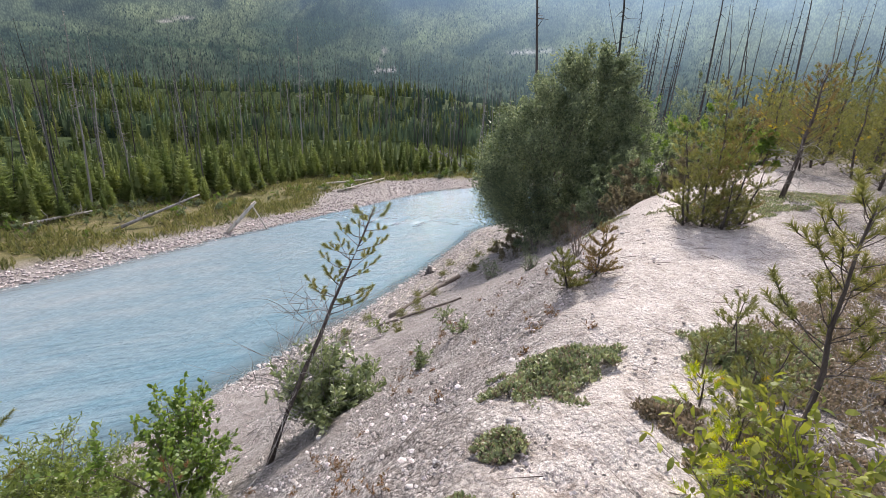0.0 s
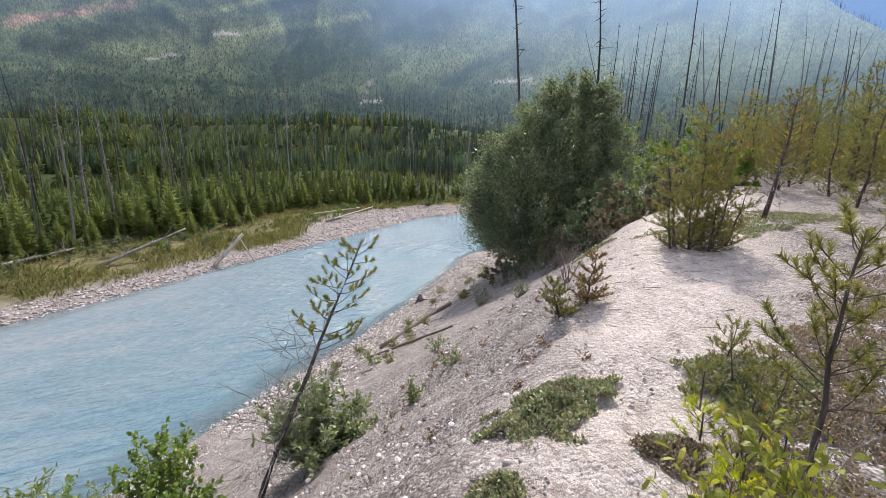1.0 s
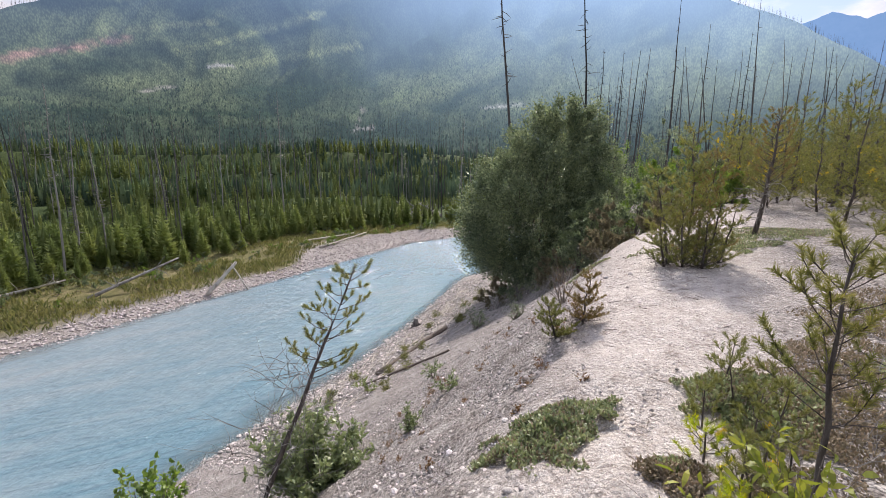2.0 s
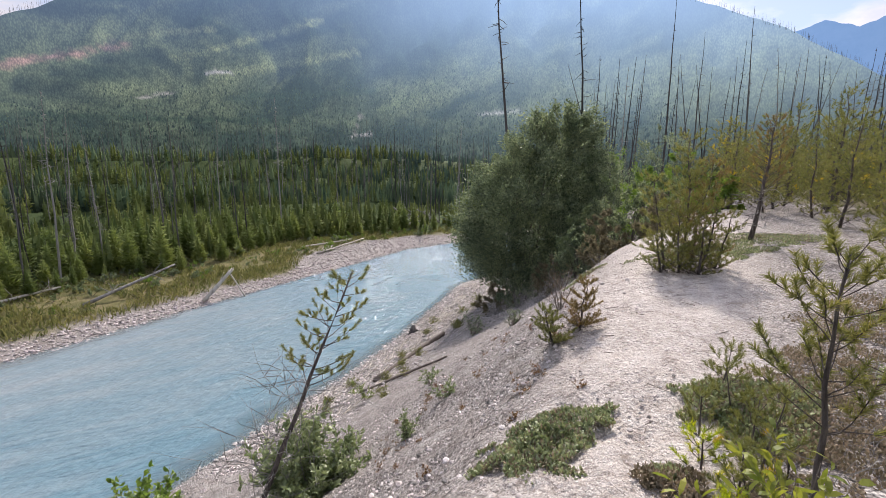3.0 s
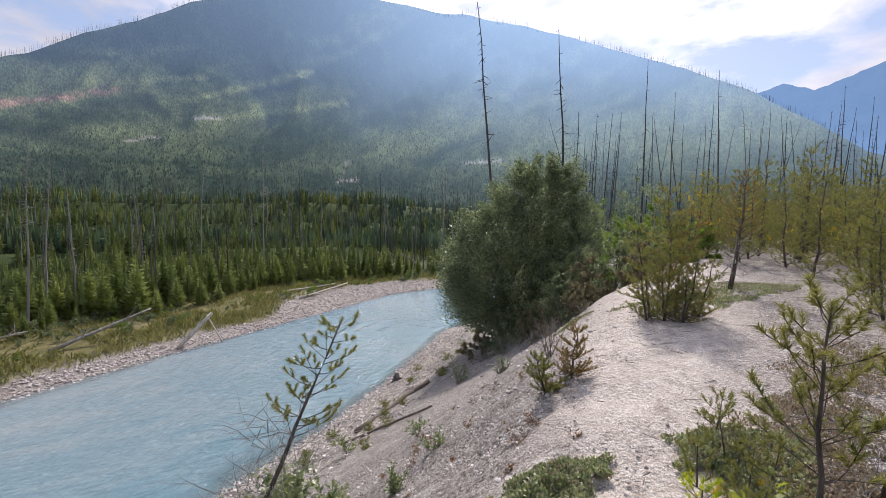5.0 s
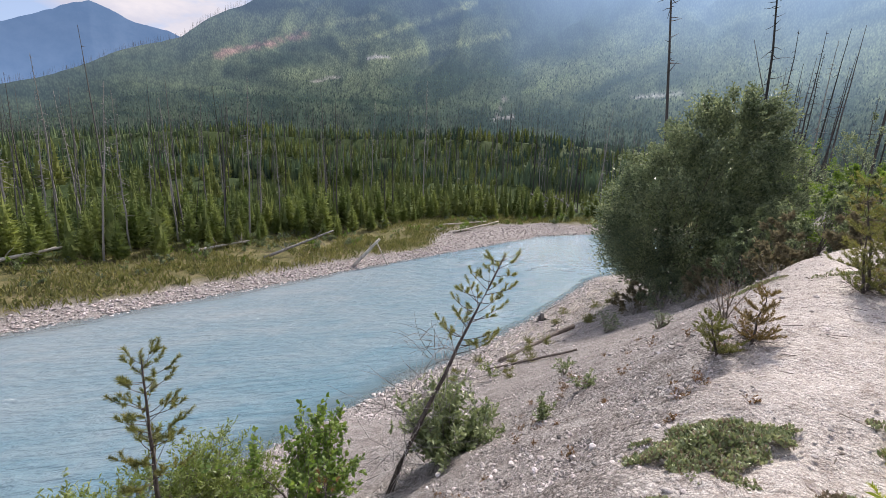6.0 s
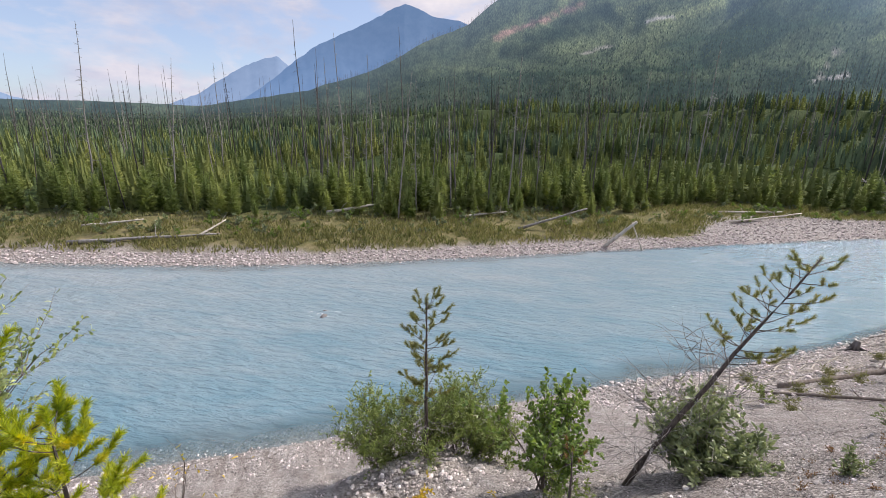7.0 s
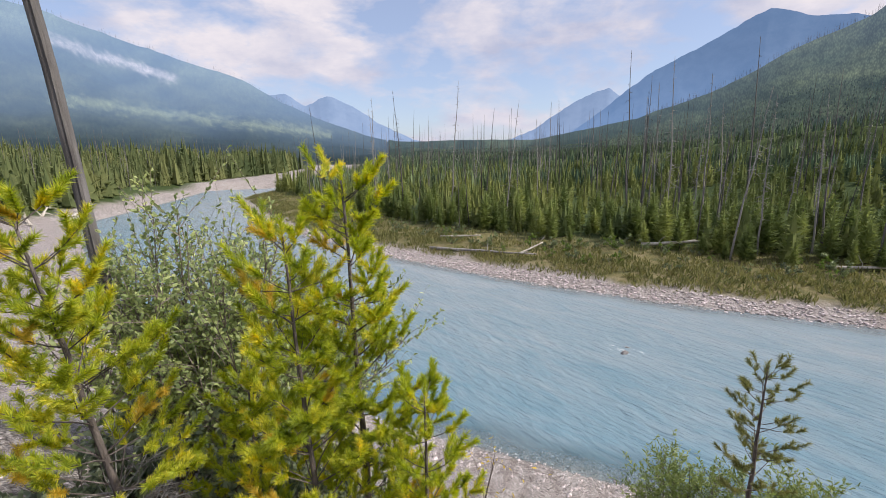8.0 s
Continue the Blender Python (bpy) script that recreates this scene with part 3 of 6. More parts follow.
def scatter_rocks(xs, ys, sizes, g, kinds=7, sink=0.2, detail=1):
    """One mesh's worth of stones lying on the ground."""
    forms = [rock(g, detail) for _ in range(kinds)]
    zs = ground_z(xs, ys)
    pick = g.integers(0, kinds, len(xs))
    s = Soup()
    for k in range(kinds):
        i = np.flatnonzero(pick == k)
        if not len(i):
            continue
        v, f = forms[k]
        a = g.uniform(0, 6.28, len(i))
        c, sn = np.cos(a)[:, None], np.sin(a)[:, None]
        sz = sizes[i][:, None]
        x = (v[:, 0] * c - v[:, 1] * sn) * sz + xs[i][:, None]
        y = (v[:, 0] * sn + v[:, 1] * c) * sz + ys[i][:, None]
        z = v[:, 2] * sz + (zs[i] + sizes[i] * sink)[:, None]
        s.add(np.stack([x, y, z], -1).reshape(-1, 3), (f[None] + len(v) * np.arange(len(i))[:, None, None]).reshape(-1, 3))
    return s


def lay_out(v, f, xs, ys, zs, hs, turn):
    """Many copies of one small form, joined."""
    c, s = np.cos(turn)[:, None], np.sin(turn)[:, None]
    h = hs[:, None]
    x = (v[:, 0] * c - v[:, 1] * s) * h + xs[:, None]
    y = (v[:, 0] * s + v[:, 1] * c) * h + ys[:, None]
    z = v[:, 2] * h + zs[:, None]
    return np.stack([x, y, z], -1).reshape(-1, 3), (f[None] + len(v) * np.arange(len(xs))[:, None, None]).reshape(-1, 3)

# ---------------------------------------------------------------- ground, water, distance


def build_ground():
    inner = np.radians(np.arange(-75, 140, 0.6))
    outer = np.radians(np.arange(140, 285, 4.0))
    ang = np.concatenate([inner, outer])
    rad = np.concatenate([[0.004, 0.12], 0.35 * 1.028 ** np.arange(0, 342)])
    A, R = np.meshgrid(ang, rad)
    x, y = 0.45 - np.sin(A) * R, -0.35 + np.cos(A) * R
    z = ground_z(x, y)
    a, n = along(x, y)
    near, far = curve(NEAR_SHORE, a), curve(FAR_SHORE, a)
    rough = np.clip((near - n) * 0.5, 0, 1) * np.where(n < 0.5 * (near + far), 1, 0)
    z = z - 25 * np.clip((R - 320) / 150, 0, 1)
    z = z + rough * np.exp(-R / 30) * (0.07 * fbm(x * 3, y * 3, 3, 21) + 0.045 * fbm(x * 9, y * 9, 3, 22))
    z = z + np.exp(-R / 6) * 0.016 * fbm(x * 14, y * 14, 2, 23) * np.where(n < near - 0.5, 1, 0)
    k = len(ang)
    i, j = np.meshgrid(np.arange(len(rad) - 1), np.arange(k), indexing="ij")
    jn = (j + 1) % k
    f = np.stack([i * k + j, (i + 1) * k + j, (i + 1) * k + jn, i * k + jn], -1).reshape(-1, 4)
    v = np.stack([x, y, z], -1).reshape(-1, 3)
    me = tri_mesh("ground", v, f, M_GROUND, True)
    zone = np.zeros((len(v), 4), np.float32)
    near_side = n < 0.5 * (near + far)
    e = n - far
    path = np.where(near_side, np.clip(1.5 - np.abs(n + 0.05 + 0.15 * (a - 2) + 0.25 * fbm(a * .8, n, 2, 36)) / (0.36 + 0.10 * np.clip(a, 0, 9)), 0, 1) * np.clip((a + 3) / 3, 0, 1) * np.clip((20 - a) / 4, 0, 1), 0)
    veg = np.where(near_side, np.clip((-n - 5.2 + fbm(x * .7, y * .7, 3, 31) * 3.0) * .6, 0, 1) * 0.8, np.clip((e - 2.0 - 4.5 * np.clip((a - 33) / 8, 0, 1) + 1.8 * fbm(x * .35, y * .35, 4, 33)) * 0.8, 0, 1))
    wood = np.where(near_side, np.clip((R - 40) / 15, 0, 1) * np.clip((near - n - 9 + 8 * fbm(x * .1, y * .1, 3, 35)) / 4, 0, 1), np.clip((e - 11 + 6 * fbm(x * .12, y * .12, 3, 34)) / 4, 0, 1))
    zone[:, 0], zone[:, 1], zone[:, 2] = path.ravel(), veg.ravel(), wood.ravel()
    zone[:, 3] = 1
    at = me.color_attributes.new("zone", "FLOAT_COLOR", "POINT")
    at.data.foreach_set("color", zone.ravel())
    ob = new("ground", me)
    return tagged(ob, "pale limestone gravel bluff, bank and wooded valley floor", "ground", kind="structure")


def build_water():
    a = np.concatenate([np.arange(-200, -40, 4.0), np.arange(-40, 70, 0.8), np.arange(70, 130, 4.0)])
    u = np.linspace(0, 1, 41)
    u = u + 0.12 * np.sin(2 * np.pi * u) / -2
    near, far = (curve(NEAR_SHORE, a) - 1.5)[:, None], (curve(FAR_SHORE, a) + 1.5)[:, None]
    n = near + (far - near) * u
    A = np.repeat(a[:, None], len(u), 1)
    x, y = 0.4 * A - 0.9165 * n, 0.9165 * A + 0.4 * n
    z = np.full_like(x, WATER) + 0.025 * fbm(A * .5, n * 1.2, 3, 41)
    k = len(u)
    i, j = np.meshgrid(np.arange(len(a) - 1), np.arange(k - 1), indexing="ij")
    f = np.stack([i * k + j, (i + 1) * k + j, (i + 1) * k + j + 1, i * k + j + 1], -1).reshape(-1, 4)
    v = np.stack([x, y, z], -1).reshape(-1, 3)
    me = tri_mesh("river", v, f, M_WATER, True)
    edge = np.minimum(n - near - 1.5, far - 1.5 - n)
    depth = np.clip(0.34 + edge / (2.6 - 1.5 * np.clip((A - 14) / 8, 0, 1)) + 0.3 * fbm(A * .4, n * .4, 3, 42), 0.2, 1)
    wake = np.exp(-((x + 19.6) ** 2 + (y - 9.4) ** 2) / 1.6)
    foam = 1.25 * wake + 0.62 * np.clip((A - 36) / 14, 0, 1) * np.clip((66 - A) / 6, 0, 1) + 0.35 * np.clip((n - near) / 30, 0, 1) * np.clip((20 - A) / 30, 0, 1) + 0.25
    shelf = np.clip((n - near) / (far - near), 0, 1) * (1 - 0.75 * np.clip((A - 18) / 16, 0, 1)) - 0.25 * np.clip((A - 22) / 16, 0, 1)
    for name, val in (("depth", depth), ("foam", foam), ("shelf", shelf)):
        at = me.attributes.new(name, "FLOAT", "POINT")
        at.data.foreach_set("value", val.astype(np.float32).ravel())
    return tagged(new("water", me), "milky turquoise glacial river with small ripples", "river", kind="structure")


def haze_glow_of(x, y, z):
    """Haze emission to paint on a far place seen from the bluff: neutral low down, blue on the heights, bright towards
    the sun.
    """
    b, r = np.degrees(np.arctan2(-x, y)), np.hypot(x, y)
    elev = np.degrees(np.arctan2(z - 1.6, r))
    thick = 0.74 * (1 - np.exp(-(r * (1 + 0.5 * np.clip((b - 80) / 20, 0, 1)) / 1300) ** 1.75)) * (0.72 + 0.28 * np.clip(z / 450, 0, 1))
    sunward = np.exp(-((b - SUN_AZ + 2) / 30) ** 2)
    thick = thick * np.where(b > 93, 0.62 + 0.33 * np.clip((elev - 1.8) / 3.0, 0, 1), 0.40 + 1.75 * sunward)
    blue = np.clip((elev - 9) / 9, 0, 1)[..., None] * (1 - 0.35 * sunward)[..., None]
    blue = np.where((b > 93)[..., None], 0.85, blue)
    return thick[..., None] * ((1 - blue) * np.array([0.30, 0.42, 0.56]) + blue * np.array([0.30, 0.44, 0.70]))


def add_colours(me, name, rgb):
    at = me.color_attributes.new(name, "FLOAT_COLOR", "POINT")
    rgb = np.asarray(rgb, np.float32).reshape(-1, 3)
    at.data.foreach_set("color", np.concatenate([rgb, np.ones((len(rgb), 1), np.float32)], 1).ravel())


def build_mountain():
    """The wooded mountain across the river and the one up the valley: relief far beyond the trees."""
    ang = np.radians(np.arange(-75, 150, 0.32))
    rad = np.concatenate([np.geomspace(300, 1900, 110), np.linspace(1950, 2900, 24)])
    A, R = np.meshgrid(ang, rad)
    x, y = -np.sin(A) * R, np.cos(A) * R
    z = np.maximum(-5.5 + mountain_z(x, y), ground_z(x, y)) + 1.0 + 1.2 * fbm(x / 14, y / 14, 2, 51) - 2.5 * np.clip((330 - R) / 30, 0, 1)
    k = len(ang)
    i, j = np.meshgrid(np.arange(len(rad) - 1), np.arange(k - 1), indexing="ij")
    f = np.stack([i * k + j, i * k + j + 1, (i + 1) * k + j + 1, (i + 1) * k + j], -1).reshape(-1, 4)
    me = tri_mesh("backdrop_mountain", np.stack([x, y, z], -1).reshape(-1, 3), f, M_MOUNT, True)
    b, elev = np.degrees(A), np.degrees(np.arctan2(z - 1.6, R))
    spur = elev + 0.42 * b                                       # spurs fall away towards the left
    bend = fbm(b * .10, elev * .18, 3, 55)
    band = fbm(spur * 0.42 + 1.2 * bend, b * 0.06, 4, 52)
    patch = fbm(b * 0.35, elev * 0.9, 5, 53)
    # low slopes get less pale cover, which paints in their shade
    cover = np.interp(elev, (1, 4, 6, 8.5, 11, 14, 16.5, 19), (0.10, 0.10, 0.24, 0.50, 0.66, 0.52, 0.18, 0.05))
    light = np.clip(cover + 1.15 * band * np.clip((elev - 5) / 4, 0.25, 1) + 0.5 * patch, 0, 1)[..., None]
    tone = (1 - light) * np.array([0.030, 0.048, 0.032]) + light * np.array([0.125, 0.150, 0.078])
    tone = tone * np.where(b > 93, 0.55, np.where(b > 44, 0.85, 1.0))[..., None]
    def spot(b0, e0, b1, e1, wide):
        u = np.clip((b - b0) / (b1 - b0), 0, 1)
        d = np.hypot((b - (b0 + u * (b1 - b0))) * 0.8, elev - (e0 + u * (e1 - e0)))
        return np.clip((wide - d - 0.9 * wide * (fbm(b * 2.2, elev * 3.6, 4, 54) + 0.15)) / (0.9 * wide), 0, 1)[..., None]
    # pale green strips paint sunlit ridges and regrowth; the rest is rock, earth, forest
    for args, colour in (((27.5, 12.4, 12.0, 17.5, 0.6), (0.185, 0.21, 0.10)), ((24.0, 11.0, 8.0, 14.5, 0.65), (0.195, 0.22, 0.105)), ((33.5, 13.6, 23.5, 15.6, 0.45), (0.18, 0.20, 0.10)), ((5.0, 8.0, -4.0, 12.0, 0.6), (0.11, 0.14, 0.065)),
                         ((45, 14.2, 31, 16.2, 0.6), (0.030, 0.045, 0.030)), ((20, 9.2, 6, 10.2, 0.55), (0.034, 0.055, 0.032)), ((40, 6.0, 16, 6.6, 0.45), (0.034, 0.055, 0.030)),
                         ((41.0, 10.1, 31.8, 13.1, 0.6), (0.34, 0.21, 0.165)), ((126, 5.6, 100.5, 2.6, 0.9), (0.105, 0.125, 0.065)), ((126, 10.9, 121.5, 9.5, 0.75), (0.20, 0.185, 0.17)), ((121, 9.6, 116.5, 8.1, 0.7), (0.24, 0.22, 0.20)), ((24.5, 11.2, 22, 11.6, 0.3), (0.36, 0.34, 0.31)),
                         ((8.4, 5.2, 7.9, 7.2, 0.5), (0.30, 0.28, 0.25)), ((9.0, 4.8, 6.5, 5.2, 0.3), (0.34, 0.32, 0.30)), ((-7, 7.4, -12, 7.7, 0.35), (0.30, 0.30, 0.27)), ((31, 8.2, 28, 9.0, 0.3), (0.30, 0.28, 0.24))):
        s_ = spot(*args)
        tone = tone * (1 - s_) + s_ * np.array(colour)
    # distance haze painted onto the slope as emission
    add_colours(me, "haze_glow", haze_glow_of(x, y, z))
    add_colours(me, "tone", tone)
    at = me.attributes.new("spread", "FLOAT_VECTOR", "POINT")
    at.data.foreach_set("vector", (np.stack([A * 900, np.radians(elev) * 480, 0 * A], -1) * np.where(b > 93, 3.5, 1.0)[..., None]).astype(np.float32).ravel())
    tagged(new("backdrop_mountain", me), "mountainside with burnt and regrowing forest, haze painted as glow", "mountain", kind="structure")


RANGES = (
    ((36, 8), (43.5, 11.3), (48, 12.1), (50.2, 12.8), (51.8, 13.4), (54.7, 12.0), (58, 10.4), (62.3, 8.5), (65, 6.4), (68, 4.0), (72, 1.6), (76, 0.5)),
    ((60, 3), (64, 5.2), (66.4, 7.3), (69, 6.4), (71.3, 5.2), (75, 2.8), (79, 1.2), (86, 0.6), (90, 1.8), (94, 3.8), (97.5, 5.9), (100.1, 6.9), (102.8, 5.8), (105, 7.0), (112, 6)),
    ((-30, 9), (-36, 12.5), (-39.4, 13.3), (-41.5, 13.7), (-44, 12.8), (-46.4, 13.5), (-50, 14.7), (-53.4, 15.5), (-60, 17), (-72, 14)),
)


def build_ranges():
    for k, table in enumerate(RANGES):
        table = sorted(table)
        b = np.arange(table[0][0], table[-1][0], 0.25)
        elv = curve(table, b) + 0.22 * fbm(b * 0.9, b * 0 + k, 4, 60 + k)
        base = 3300 + 350 * k
        steps = np.linspace(0, 1, 16)
        r = base + 700 * steps[:, None] + 0 * b
        z = (np.tan(np.radians(elv)) * (base + 700)) * steps[:, None] ** 1.3 * (1 + 0.14 * fbm(b[None] * 0.8 + 0 * r, r / 260, 3, 70 + k) * (1 - steps[:, None])) - 20 * (1 - steps[:, None])
        x, y = -np.sin(np.radians(b)) * r, np.cos(np.radians(b)) * r
        m = len(b)
        i, j = np.meshgrid(np.arange(15), np.arange(m - 1), indexing="ij")
        f = np.stack([i * m + j, i * m + j + 1, (i + 1) * m + j + 1, (i + 1) * m + j], -1).reshape(-1, 4)
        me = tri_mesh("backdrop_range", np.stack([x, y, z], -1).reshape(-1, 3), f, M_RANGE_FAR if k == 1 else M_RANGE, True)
        tagged(new("backdrop_range", me), "distant rocky mountain range, blue haze painted as glow", "mountain", kind="structure")


ground = build_ground()
build_water()
build_mountain()
build_ranges()

# ---------------------------------------------------------------- far bank forest


def spire_form(g, tiers, sides, slim):
    """A few ragged cones, one over the other."""
    v, f, n = [], [], 0
    m = 2 * sides
    for k in range(tiers):
        t = 0.03 + 0.85 * k / tiers
        a = np.arange(m) * np.pi / sides + g.uniform(0, 6.28) + g.normal(0, 0.15, m)
        r = slim * (1.03 - t) ** 0.8 * g.uniform(0.6, 1.2, m)
        v.append(np.concatenate([[[0, 0, min(t + 1.5 / tiers, 1.0)]], np.stack([np.cos(a) * r, np.sin(a) * r, t + g.normal(0, 0.04, m)], -1)]))
        f += [(n, n + 1 + q, n + 1 + (q + 1) % m) for q in range(m)]
        n += m + 1
    return np.concatenate(v), np.array(f)


def conifer_form(g, shoots, slim=0.2, fine=1.0):
    """A young lodgepole pine, one tall: upswept shoots set in whorls round a dark core, thinning to a leader."""
    u = (np.arange(shoots) + g.uniform(0, 1, shoots)) / shoots
    t = 0.03 + 0.93 * (1 - np.sqrt(1 - u * 0.985))
    tiers = 15 if shoots > 40 else 7
    t = (np.floor(t * tiers) + 0.5 + g.normal(0, 0.16, shoots)) / tiers
    t = np.clip(t, 0.02, 0.97)
    a = np.arange(shoots) * 2.39996 + g.normal(0, 0.3, shoots)
    rad = slim * (1.03 - t) ** 0.75 * np.clip(0.55 + 2.6 * t, 0.6, 1.0) * g.uniform(0.55, 1.15, shoots) + 0.012
    out = np.stack([np.cos(a), np.sin(a), 0 * a], -1)
    side = np.stack([-np.sin(a), np.cos(a), 0 * a], -1)
    up = np.array([0, 0, 1.0])
    root = out * (rad * (0.30 if fine > 0.7 else 0.42))[:, None] + up * (t - 0.10 * rad)[:, None]
    tip = out * rad[:, None] + side * (rad * g.normal(0, 0.2, shoots))[:, None] + up * (t + rad * g.uniform(-0.22, 0.38, shoots) + 0.01)[:, None]
    wide = (0.012 + 0.15 * rad)[:, None] * fine
    tilt = up * (wide * g.uniform(-0.5, 0.5, (shoots, 1)))
    v = np.stack([root + side * wide * 0.8 + tilt, root - side * wide * 0.8 - tilt, tip], 1).reshape(-1, 3)
    f = np.arange(3 * shoots).reshape(-1, 3)
    core = spire_form(g, 3 if shoots > 40 else 1, 2, slim * 0.55)
    lead = np.array([(0.010, 0, 0.88), (-0.005, 0.009, 0.88), (-0.005, -0.009, 0.88), (0, 0, 1.03)])
    n = len(v) + len(core[0])
    return np.concatenate([v, core[0] * [1, 1, 0.92], lead]), np.concatenate([f, core[1] + len(v), np.array([(0, 1, 3), (1, 2, 3), (2, 0, 3)]) + n])


def far_side(x, y):
    a, n = along(x, y)
    return n - curve(FAR_SHORE, a)


def edge_of_wood(x, y):
    return far_side(x, y) - 11.5 - 3.5 * fbm(x * 0.11, y * 0.11, 3, 81)


def pick_spots(g, count, r0, r1, b0=-70, b1=135, power=1.0):
    b = np.radians(g.uniform(b0, b1, count))
    r = r0 + (r1 - r0) * g.uniform(0, 1, count) ** power
    return -np.sin(b) * r, np.cos(b) * r, r


def build_near_conifers():
    g = np.random.default_rng(11)
    kinds = []
    for k in range(5):
        t = thing("young_conifer", "young green lodgepole pine in the burnt valley", "tree", Matrix.Identity(4), "regrowth pines across the river")
        part("trunk", Soup().add(*tube([(0, 0, -0.04), (0, 0, 0.5), (0.006, 0, 0.97)], (0.017, 0.011, 0.003), 5)).mesh("trunk", M_BARK), t)
        part("crown", Soup().add(*conifer_form(g, 640, slim=0.19 + 0.022 * k, fine=0.62)).mesh("crown", M_FIR), t)
        kinds.append(t)
    x, y, r = pick_spots(g, 9000, 30, 78, -20, 112)
    e = edge_of_wood(x, y)
    order = np.argsort(e + g.uniform(0, 5, len(e)))
    made = []
    for i in order:
        if e[i] < 0 or len(made) >= 290:
            continue
        if any((x[i] - p) ** 2 + (y[i] - q) ** 2 < 2.0 for p, q in made):
            continue
        made.append((x[i], y[i]))
        h = g.uniform(2.0, 5.2) if e[i] > 1.0 else g.uniform(1.0, 3.8)
        m = pose(x[i], y[i], ground_at(x[i], y[i]), g.normal(0, 1.5), g.normal(0, 1.5), g.uniform(0, 360)) @ Matrix.Scale(h, 4)
        if len(made) <= len(kinds):
            kinds[len(made) - 1].matrix_basis = m
        else:
            o = kinds[int(g.integers(0, 5))]
            keep = o.matrix_basis.copy()
            o.matrix_basis = Matrix.Identity(4)
            copy_thing(o, m)
            o.matrix_basis = keep


def build_stand():
    g = np.random.default_rng(12)
    soup = Soup()
    x, y, r = pick_spots(g, 26000, 34, 195, -55, 130, 0.8)
    ok = (edge_of_wood(x, y) > 1.5) & (g.uniform(0, 1, len(r)) < 1.0 - np.clip((r - 140) / 55, 0, 1))
    x, y = x[ok][:6600], y[ok][:6600]
    z, h = ground_z(x, y), g.uniform(1.8, 4.9, len(x)) * (1 + 0.8 * fbm(x / 16, y / 16, 2, 86))
    pick = g.integers(0, 4, len(x))
    for k in range(4):
        i = pick == k
        soup.add(*lay_out(*conifer_form(g, 80, slim=0.21 + 0.022 * k, fine=0.8), x[i], y[i], z[i] - 0.1, h[i], g.uniform(0, 6.28, i.sum())))
    tagged(new("conifer_stand", soup.mesh("conifer_stand", M_FIRS)), "dense stand of young green conifers beyond the river", "forest", kind="stuff")
    soup = Soup()
    x, y, r = pick_spots(g, 9000, 62, 260, 92, 136, 0.8)
    a, n = along(x, y)
    ok = (curve(NEAR_SHORE, a) - n > 12 + 18 * fbm(x / 22, y / 22, 3, 84)) & (a < -32)
    x, y = x[ok], y[ok]
    soup.add(*lay_out(*conifer_form(g, 18, 0.34), x, y, ground_z(x, y) - 0.1, g.uniform(2.0, 6.0, len(x)) * (1 + 0.9 * fbm(x / 18, y / 18, 2, 87)) * (1 + np.clip((np.hypot(x, y) - 90) / 120, 0, 0.8)), g.uniform(0, 6.28, len(x))))
    tagged(new("upstream_stand", soup.mesh("upstream_stand", M_FIRS_DIM)), "green conifers on the low bank upstream", "forest", kind="stuff")
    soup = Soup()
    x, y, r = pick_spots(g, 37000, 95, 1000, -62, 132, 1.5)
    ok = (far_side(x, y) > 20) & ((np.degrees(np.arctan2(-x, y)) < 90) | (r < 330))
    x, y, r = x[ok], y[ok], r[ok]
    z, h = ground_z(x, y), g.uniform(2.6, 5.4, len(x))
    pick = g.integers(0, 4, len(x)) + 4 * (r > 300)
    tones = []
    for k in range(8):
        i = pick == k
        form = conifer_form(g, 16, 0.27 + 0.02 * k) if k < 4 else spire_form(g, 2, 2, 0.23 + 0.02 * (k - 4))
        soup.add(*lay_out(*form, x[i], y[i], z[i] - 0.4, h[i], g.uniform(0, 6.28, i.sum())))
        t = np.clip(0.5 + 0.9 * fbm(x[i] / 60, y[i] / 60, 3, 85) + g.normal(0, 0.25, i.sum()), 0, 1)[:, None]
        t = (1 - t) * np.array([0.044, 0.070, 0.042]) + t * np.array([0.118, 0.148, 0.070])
        # nearer trees painted brighter, in place of sunlight through their needles
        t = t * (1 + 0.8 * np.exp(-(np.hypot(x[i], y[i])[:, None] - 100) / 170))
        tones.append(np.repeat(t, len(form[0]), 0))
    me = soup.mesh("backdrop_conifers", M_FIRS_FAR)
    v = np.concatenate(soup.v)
    # these trees, from 95 m outwards, also glow with painted haze
    add_colours(me, "haze_glow", haze_glow_of(v[:, 0], v[:, 1], v[:, 2]))
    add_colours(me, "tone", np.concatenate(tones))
    tagged(new("backdrop_conifers", me), "regrowing conifers covering the lower mountainside, haze painted as glow", "forest", kind="stuff")


def snag_form(g, stubs=14, bare=0.3, r0=0.0068):
    """A dead standing trunk, one tall, with broken stubs."""
    k = 9
    t = np.linspace(0, 1, k)
    drift = np.cumsum(g.normal(0, 0.0035, (k, 2)), 0)
    pts = np.concatenate([drift, t[:, None]], 1)
    pts[0, 2] = -0.02
    s = Soup().add(*tube(pts, r0 * (1 - 0.86 * t), 5))
    for _ in range(stubs):
        h = g.uniform(bare, 0.99)
        a = g.uniform(0, 6.28)
        p = np.array([np.interp(h, t, pts[:, 0]), np.interp(h, t, pts[:, 1]), h])
        ln = g.uniform(0.02, 0.10) * (1.12 - h)
        s.add(*tube(bent(g, p, (np.cos(a), np.sin(a), g.uniform(-0.7, 0.2)), ln, 3, 0.2), (0.0014, 0.0010, 0.0004), 3))
    return s


